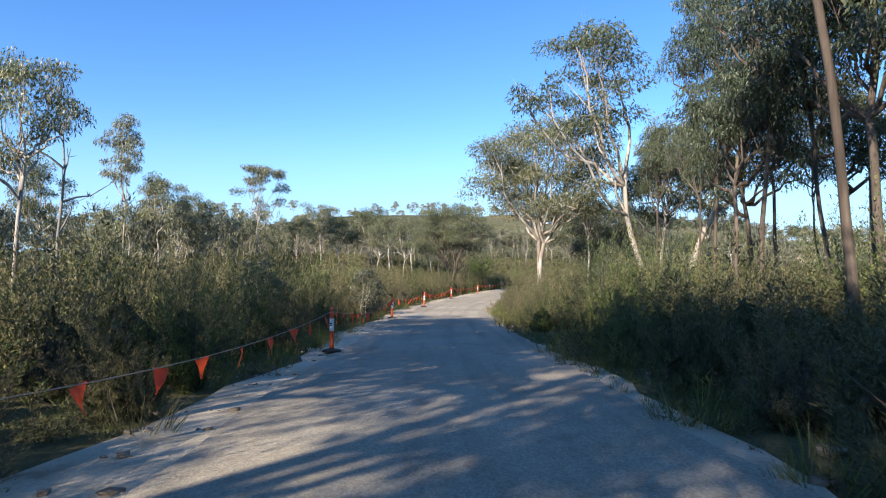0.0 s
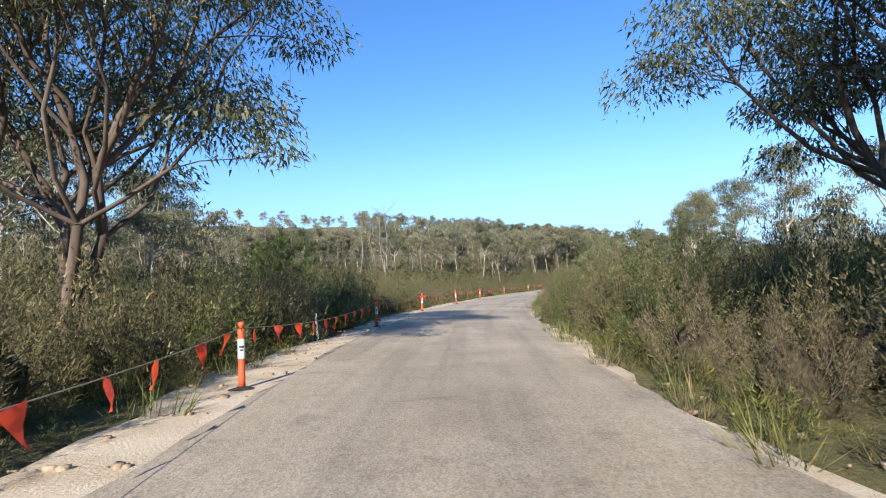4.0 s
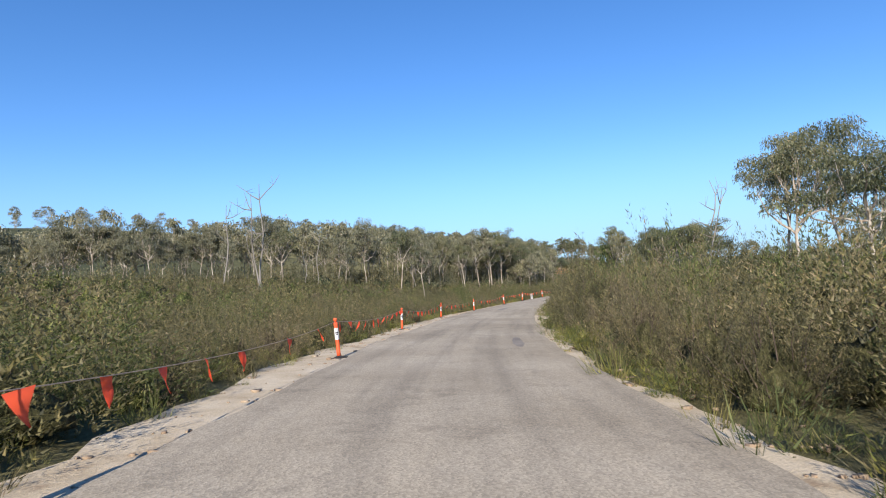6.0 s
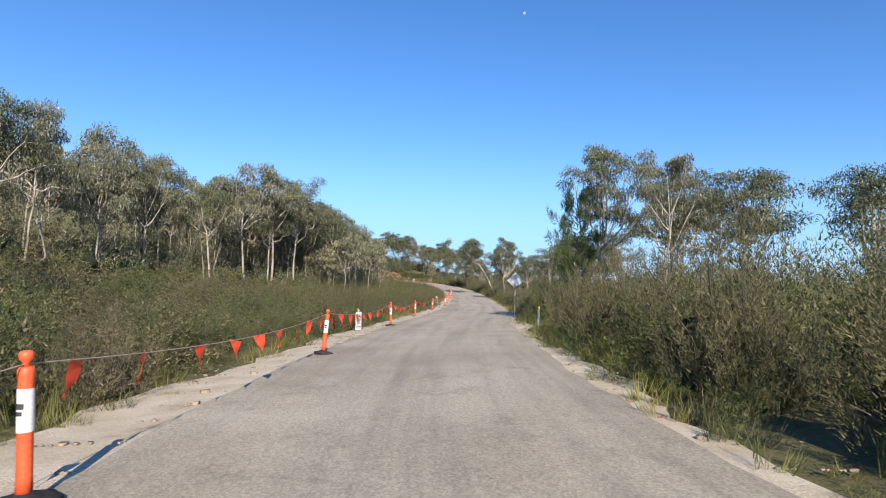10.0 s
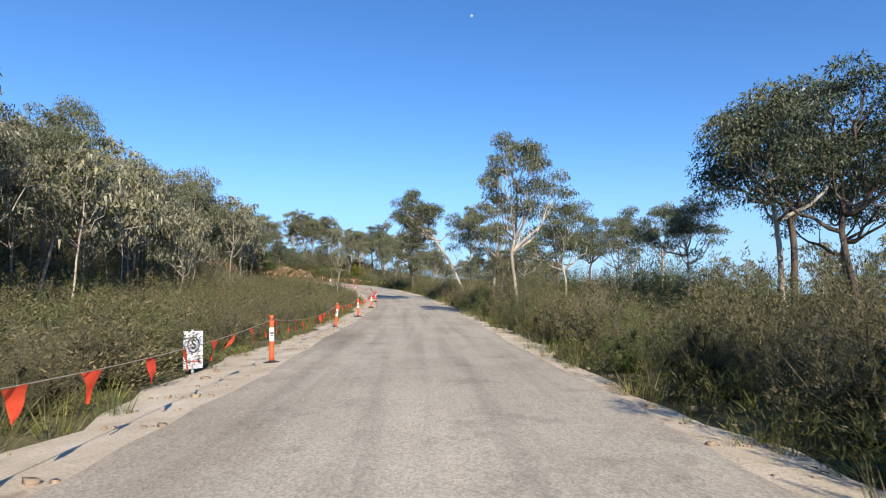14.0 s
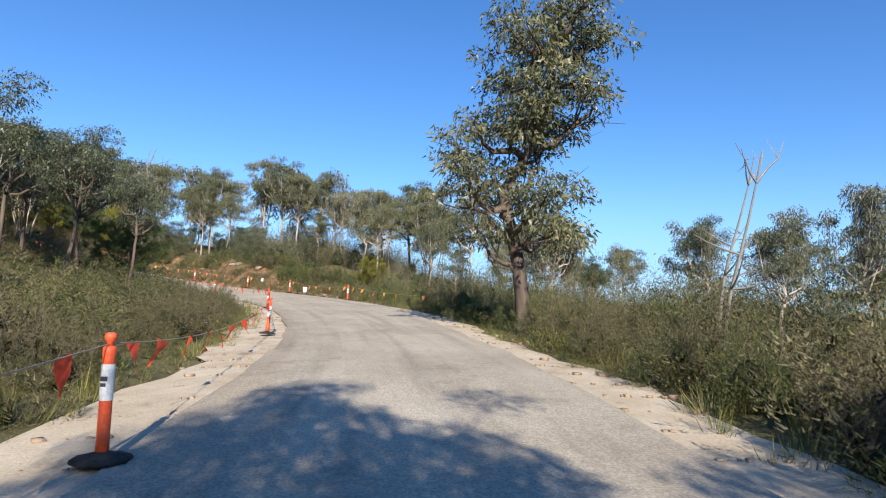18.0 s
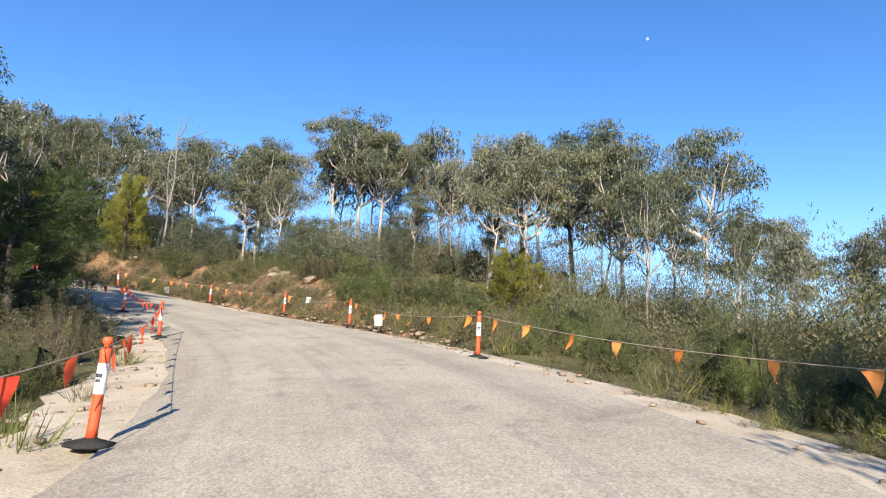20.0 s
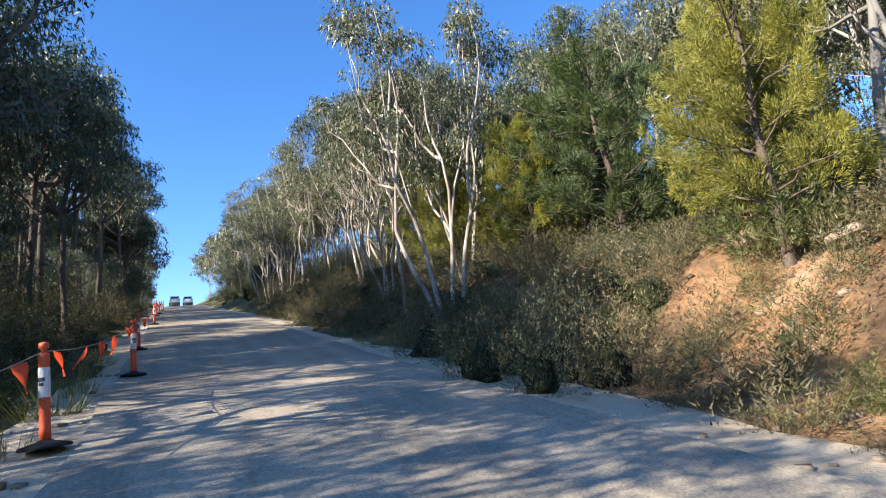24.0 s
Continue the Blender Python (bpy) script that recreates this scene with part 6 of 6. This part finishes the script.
plain, marked = None, None
for st, off, yellow, twist in ((175.2, -3.75, True, 74), (177.6, 3.8, True, -86), (223.4, -4.45, False, 65), (277.6, -3.75, False, 98), (78.5, -4.1, False, 108)):
    p, head = spot(st, off, -0.02)
    m = Matrix.Translation(p) @ pose(0, 0, 0, thing_rng.uniform(-4, 2), thing_rng.uniform(-4, 4), head + twist)
    if yellow:
        marked = copy_thing(marked, m) if marked else make_board(True)
        marked.matrix_basis = m
    else:
        plain = copy_thing(plain, m) if plain else make_board(False)
        plain.matrix_basis = m

# small blank cards on pegs round the bend
for st, off, twist in ((319.3, 5.0, -35), (338.6, 4.9, -40)):
    p, head = spot(st, off, -0.02)
    peg = tagged(new("marker_board"), "small blank white board on a short peg", "marker", "small boards by the bank")
    peg.matrix_basis = Matrix.Translation(p) @ pose(0, 0, 0, thing_rng.uniform(-8, 2), thing_rng.uniform(-8, 8), head + twist)
    part("board", mesh_from(bevel_box(0.28, 0.01, 0.40, cz=0.36, r=0.003), "board", BOARD), peg)
    part("peg", mesh_from(bevel_box(0.03, 0.03, 0.5, cy=0.02, cz=0.22, r=0.004), "peg", BARK_DEAD), peg, "weathered wooden peg")

# a diamond warning plate seen from behind
p, head = spot(189.3, 3.1)
plate = tagged(new("diamond_sign"), "back of a bare metal diamond warning sign on a pole", "sign")
plate.matrix_basis = Matrix.Translation(p) @ pose(0, 0, 0, rz=head)
v, f = lathe([(0.03, -0.1), (0.03, 2.75), (0.026, 2.77)], 10)
part("pole", mesh_of("pole", v, f, [ALU], smooth=True), plate, "grey round steel pole")
bm = bevel_box(0.75, 0.006, 0.75, r=0.002, segs=1)
bmesh.ops.rotate(bm, cent=(0, 0, 0), matrix=Matrix.Rotation(radians(45), 3, "Y"), verts=bm.verts)
bmesh.ops.translate(bm, vec=(0, 0.04, 2.35), verts=bm.verts)
part("plate", mesh_from(bm, "plate", ALU), plate)
for z in (2.2, 2.5):
    part("bracket", mesh_from(bevel_box(0.12, 0.07, 0.03, cy=0.005, cz=z, r=0.004), "bracket", ALU), plate)

# a white card on a crooked stick above the cutting's foot
p, head = spot(326.2, 5.35, -0.05)
stick = tagged(new("marker_stake"), "crooked stick with a white card by the clay bank", "marker")
stick.matrix_basis = Matrix.Translation(p) @ pose(0, 0, 0, 6, 8, head - 30)
v, f = tube(np.array([(0, 0, 0), (0.03, 0, 0.3), (0.06, 0.01, 0.6), (0.13, 0, 0.85)]), np.array([0.018, 0.016, 0.014, 0.01]), 6)
part("stick", mesh_of("stick", v, f, [BARK_DEAD], smooth=True), stick)
part("card", mesh_from(bevel_box(0.2, 0.01, 0.28, cx=0.14, cy=-0.02, cz=0.82, r=0.003), "card", BOARD), stick)

# a stray rubber foot on the sand
p, head = spot(320.3, 4.9, -0.02)
v, f = lathe([(0.23, 0.0), (0.235, 0.012), (0.23, 0.035), (0.12, 0.055)], 8)
ob = tagged(new("rubber_foot", mesh_of("rubber_foot", v, f, [RUBBER])), "loose black rubber bollard foot on the sand", "bollard base")
ob.location = p


# ---- white car far up the road ----
def make_car():
    root = tagged(new("parked_car"), "white station wagon far up the road", "car")
    bm = bevel_box(1.82, 4.4, 0.72, cz=0.66, r=0.16, segs=3)
    part("body", mesh_from(bm, "body", CAR_WHITE), root)
    bm = bevel_box(1.56, 2.7, 0.62, cy=0.35, cz=1.28, r=0.2, segs=3)
    part("cabin", mesh_from(bm, "cabin", CAR_WHITE), root)
    for cy, tag in ((-1.02, "windscreen"), (1.72, "rear_window")):
        part(tag, mesh_from(bevel_box(1.3, 0.03, 0.4, cy=cy, cz=1.29, r=0.012), tag, CAR_GLASS), root)
    for sx in (-1, 1):
        part("side_window", mesh_from(bevel_box(0.03, 2.1, 0.36, cx=sx * 0.785, cy=0.35, cz=1.31, r=0.012), "side_window", CAR_GLASS), root)
        part("headlight", mesh_from(bevel_box(0.34, 0.05, 0.15, cx=sx * 0.66, cy=-2.19, cz=0.75, r=0.02), "headlight", ALU), root)
        part("tail_light", mesh_from(bevel_box(0.2, 0.05, 0.25, cx=sx * 0.74, cy=2.19, cz=0.8, r=0.02), "tail_light", LAMP_RED), root)
        for cy in (-1.35, 1.35):
            v, f = lathe([(0.2, -0.1), (0.32, -0.1), (0.33, 0.0), (0.32, 0.1), (0.2, 0.1)], 20)
            v = v[:, [2, 0, 1]] + np.array([sx * 0.82, cy, 0.33])
            wheel = part("wheel", mesh_of("tyre", v, f, [RUBBER], smooth=True), root)
            v, f = lathe([(0.2, -0.105), (0.19, -0.09), (0.05, -0.08), (0.05, 0.08), (0.19, 0.09), (0.2, 0.105)], 16)
            part("rim", mesh_of("rim", v[:, [2, 0, 1]] + np.array([sx * 0.82, cy, 0.33]), f, [ALU]), wheel)
    return root


p, head = spot(458, -1.2, 0.03)
wagon = make_car()
wagon.matrix_basis = Matrix.Translation(p) @ pose(0, 0, 0, rz=head + 180)
p, head = spot(463, 1.2, 0.03)
copy_thing(wagon, Matrix.Translation(p) @ pose(0, 0, 0, rz=head + 178))


# ---- stones ----
def stone(seed, mat, detail=1):
    rng = random.Random(seed)
    bm = bmesh.new()
    bmesh.ops.create_icosphere(bm, subdivisions=detail, radius=0.5)
    for v in bm.verts:
        v.co *= rng.uniform(0.72, 1.15)
        v.co.z *= 0.62
    return mesh_from(bm, "rock", mat)


ROCKS = [stone(k, ROCK, 2) for k in range(6)]
rock_rng = random.Random(8)
for k in range(230):
    st, off = rock_rng.uniform(316, 372), 5.2 + 5.3 * rock_rng.random() ** 1.6
    p, _ = spot(st, off, 0.02)
    s = rock_rng.choice((0.08, 0.12, 0.2)) if off < 6.5 else rock_rng.choice((0.1, 0.14, 0.18, 0.25, 0.35, 0.5, 0.8))
    ob = tagged(new("rock", rock_rng.choice(ROCKS)), "weathered sandstone rock in the clay bank", "rock", "bank rocks")
    ob.matrix_basis = Matrix.Translation(p) @ pose(0, 0, 0, rock_rng.uniform(-20, 20), rock_rng.uniform(-20, 20), rock_rng.uniform(0, 360)) @ Matrix.Diagonal((s * 1.3, s, s, 1))

gr = np.random.default_rng(4)
cube = np.array([(x, y, z) for x in (-1, 1) for y in (-1, 1) for z in (-0.6, 0.6)], float)
cf = np.array([(0, 1, 3, 2), (4, 6, 7, 5), (0, 4, 5, 1), (2, 3, 7, 6), (0, 2, 6, 4), (1, 5, 7, 3)])
n = 4200
st = gr.uniform(-5, 352, n)
side = np.where(gr.uniform(size=n) < 0.55, -1, 1)
inner = np.where(side < 0, np.abs(np.interp(st, EDGE_ST, EDGE_L)), np.interp(st, EDGE_ST, EDGE_R))
off = side * (inner + 0.05 + gr.uniform(0, 1, n) ** 1.3 * 1.3)
i = np.searchsorted(STATION, st).clip(0, len(STATION) - 1)
xy = LINE[i, :2] + RIGHT[i] * off[:, None]
_, o2, zz, bank = road_frame(xy)
z = zz + bank * np.clip(o2, -4.5, 4.5) - 0.035 - 0.035 * np.maximum(np.abs(o2) - 2.8, 0)
size = 0.012 + 0.05 * gr.uniform(size=n) ** 3.5
v = cube[None] * size[:, None, None] * gr.uniform(0.6, 1.25, (n, 8, 1)) * gr.uniform(0.7, 1.3, (n, 1, 3))
a = gr.uniform(0, 6.28, n)
c, s = np.cos(a)[:, None], np.sin(a)[:, None]
v = np.stack([v[:, :, 0] * c - v[:, :, 1] * s + xy[:, :1], v[:, :, 0] * s + v[:, :, 1] * c + xy[:, 1:], v[:, :, 2] + z[:, None]], -1)
me = mesh_of("gravel", v.reshape(-1, 3), (cf[None] + (np.arange(n) * 8)[:, None, None]).reshape(-1, 4), [ROCK])
tagged(new("gravel", me), "loose pale gravel stones along the road edges", "gravel", kind="stuff")


def chips(name, label, count, stations, offsets, least, most, mat, seed):
    """Broken angular pieces lying on the ground, joined."""
    g = np.random.default_rng(seed)
    sts, offs = g.uniform(*stations, count), offsets[0] + (offsets[1] - offsets[0]) * g.uniform(0, 1, count) ** 1.3
    k = np.searchsorted(STATION, sts).clip(0, len(STATION) - 1)
    at = LINE[k, :2] + RIGHT[k] * offs[:, None]
    r = least + (most - least) * g.uniform(size=count) ** 3
    w = cube[None] * r[:, None, None] * g.uniform(0.55, 1.2, (count, 8, 1)) * g.uniform(0.6, 1.4, (count, 1, 3))
    ang = g.uniform(0, 6.28, count)
    co, si = np.cos(ang)[:, None], np.sin(ang)[:, None]
    w = np.stack([w[:, :, 0] * co - w[:, :, 1] * si + at[:, :1], w[:, :, 0] * si + w[:, :, 1] * co + at[:, 1:], w[:, :, 2] + ground_z(at)[:, None]], -1)
    return tagged(new(name, mesh_of(name, w.reshape(-1, 3), (cf[None] + (np.arange(count) * 8)[:, None, None]).reshape(-1, 4), [mat])), label, "rubble", kind="stuff")


chips("rubble", "broken sandstone and clay clods over the cut bank", 2600, (314, 374), (4.8, 10.5), 0.015, 0.085, ROCK, 91)
chips("rubble", "broken stones beside the verge at the bend", 500, (300, 345), (-4.4, -2.6), 0.015, 0.08, ROCK, 92)


def asphalt_patch(st0, st1, off0, off1, seed):
    """A thin darker repair lying on the seal, with ragged edges."""
    rng = np.random.default_rng(seed)
    rows, cols = max(6, int((st1 - st0) * 3)), 6
    st = np.linspace(st0, st1, rows)
    fade = np.sqrt(np.clip(np.sin(np.linspace(0.12, math.pi - 0.12, rows)), 0, 1))
    mid, half = (off0 + off1) / 2, (off1 - off0) / 2
    lo = mid - half * fade * rng.uniform(0.75, 1.1, rows)
    hi = mid + half * fade * rng.uniform(0.75, 1.1, rows)
    off = lo[:, None] + (hi - lo)[:, None] * np.linspace(0, 1, cols)[None, :]
    xs, ys = np.interp(st, STATION, LINE[:, 0]), np.interp(st, STATION, LINE[:, 1])
    rx, ry = np.interp(st, STATION, RIGHT[:, 0]), np.interp(st, STATION, RIGHT[:, 1])
    xy = np.stack([xs[:, None] + rx[:, None] * off, ys[:, None] + ry[:, None] * off], -1).reshape(-1, 2)
    _, _, z, bank = road_frame(xy)
    z = z + bank * off.ravel() + 0.015 - 0.0018 * off.ravel() ** 2
    edge = np.zeros((rows, cols), bool)
    edge[0], edge[-1], edge[:, 0], edge[:, -1] = True, True, True, True
    z = z + np.where(edge.ravel(), -0.004, 0.009)
    me = mesh_of("asphalt_patch", np.column_stack([xy, z]), grid_faces(rows, cols)[:, ::-1], [PATCH], smooth=True)
    return tagged(new("asphalt_patch", me), "thin darker grey repair patch on the sealed road", "road patch", kind="structure")


for k, row in enumerate(((138.6, 142.4, -0.8, 0.0), (108.0, 112.0, 1.5, 1.9), (198.0, 203.0, -1.5, -1.15))):
    asphalt_patch(*row, 40 + k)

# ---- the day moon ----
d = Vector((0.7069, 0.5827, 0.4491)).normalized()
bm = bmesh.new()
bmesh.ops.create_uvsphere(bm, u_segments=24, v_segments=12, radius=8)
MOON, nt, pr = material("pale_day_moon", (0.1, 0.1, 0.1), 1.0)
pr.inputs["Emission Color"].default_value, pr.inputs["Emission Strength"].default_value = (0.6, 0.75, 1.0, 1), 0.5
moon = tagged(new("moon", mesh_from(bm, "moon", MOON)), "small pale daytime moon in the clear sky", "moon", kind="structure")
moon.location = d * 3900
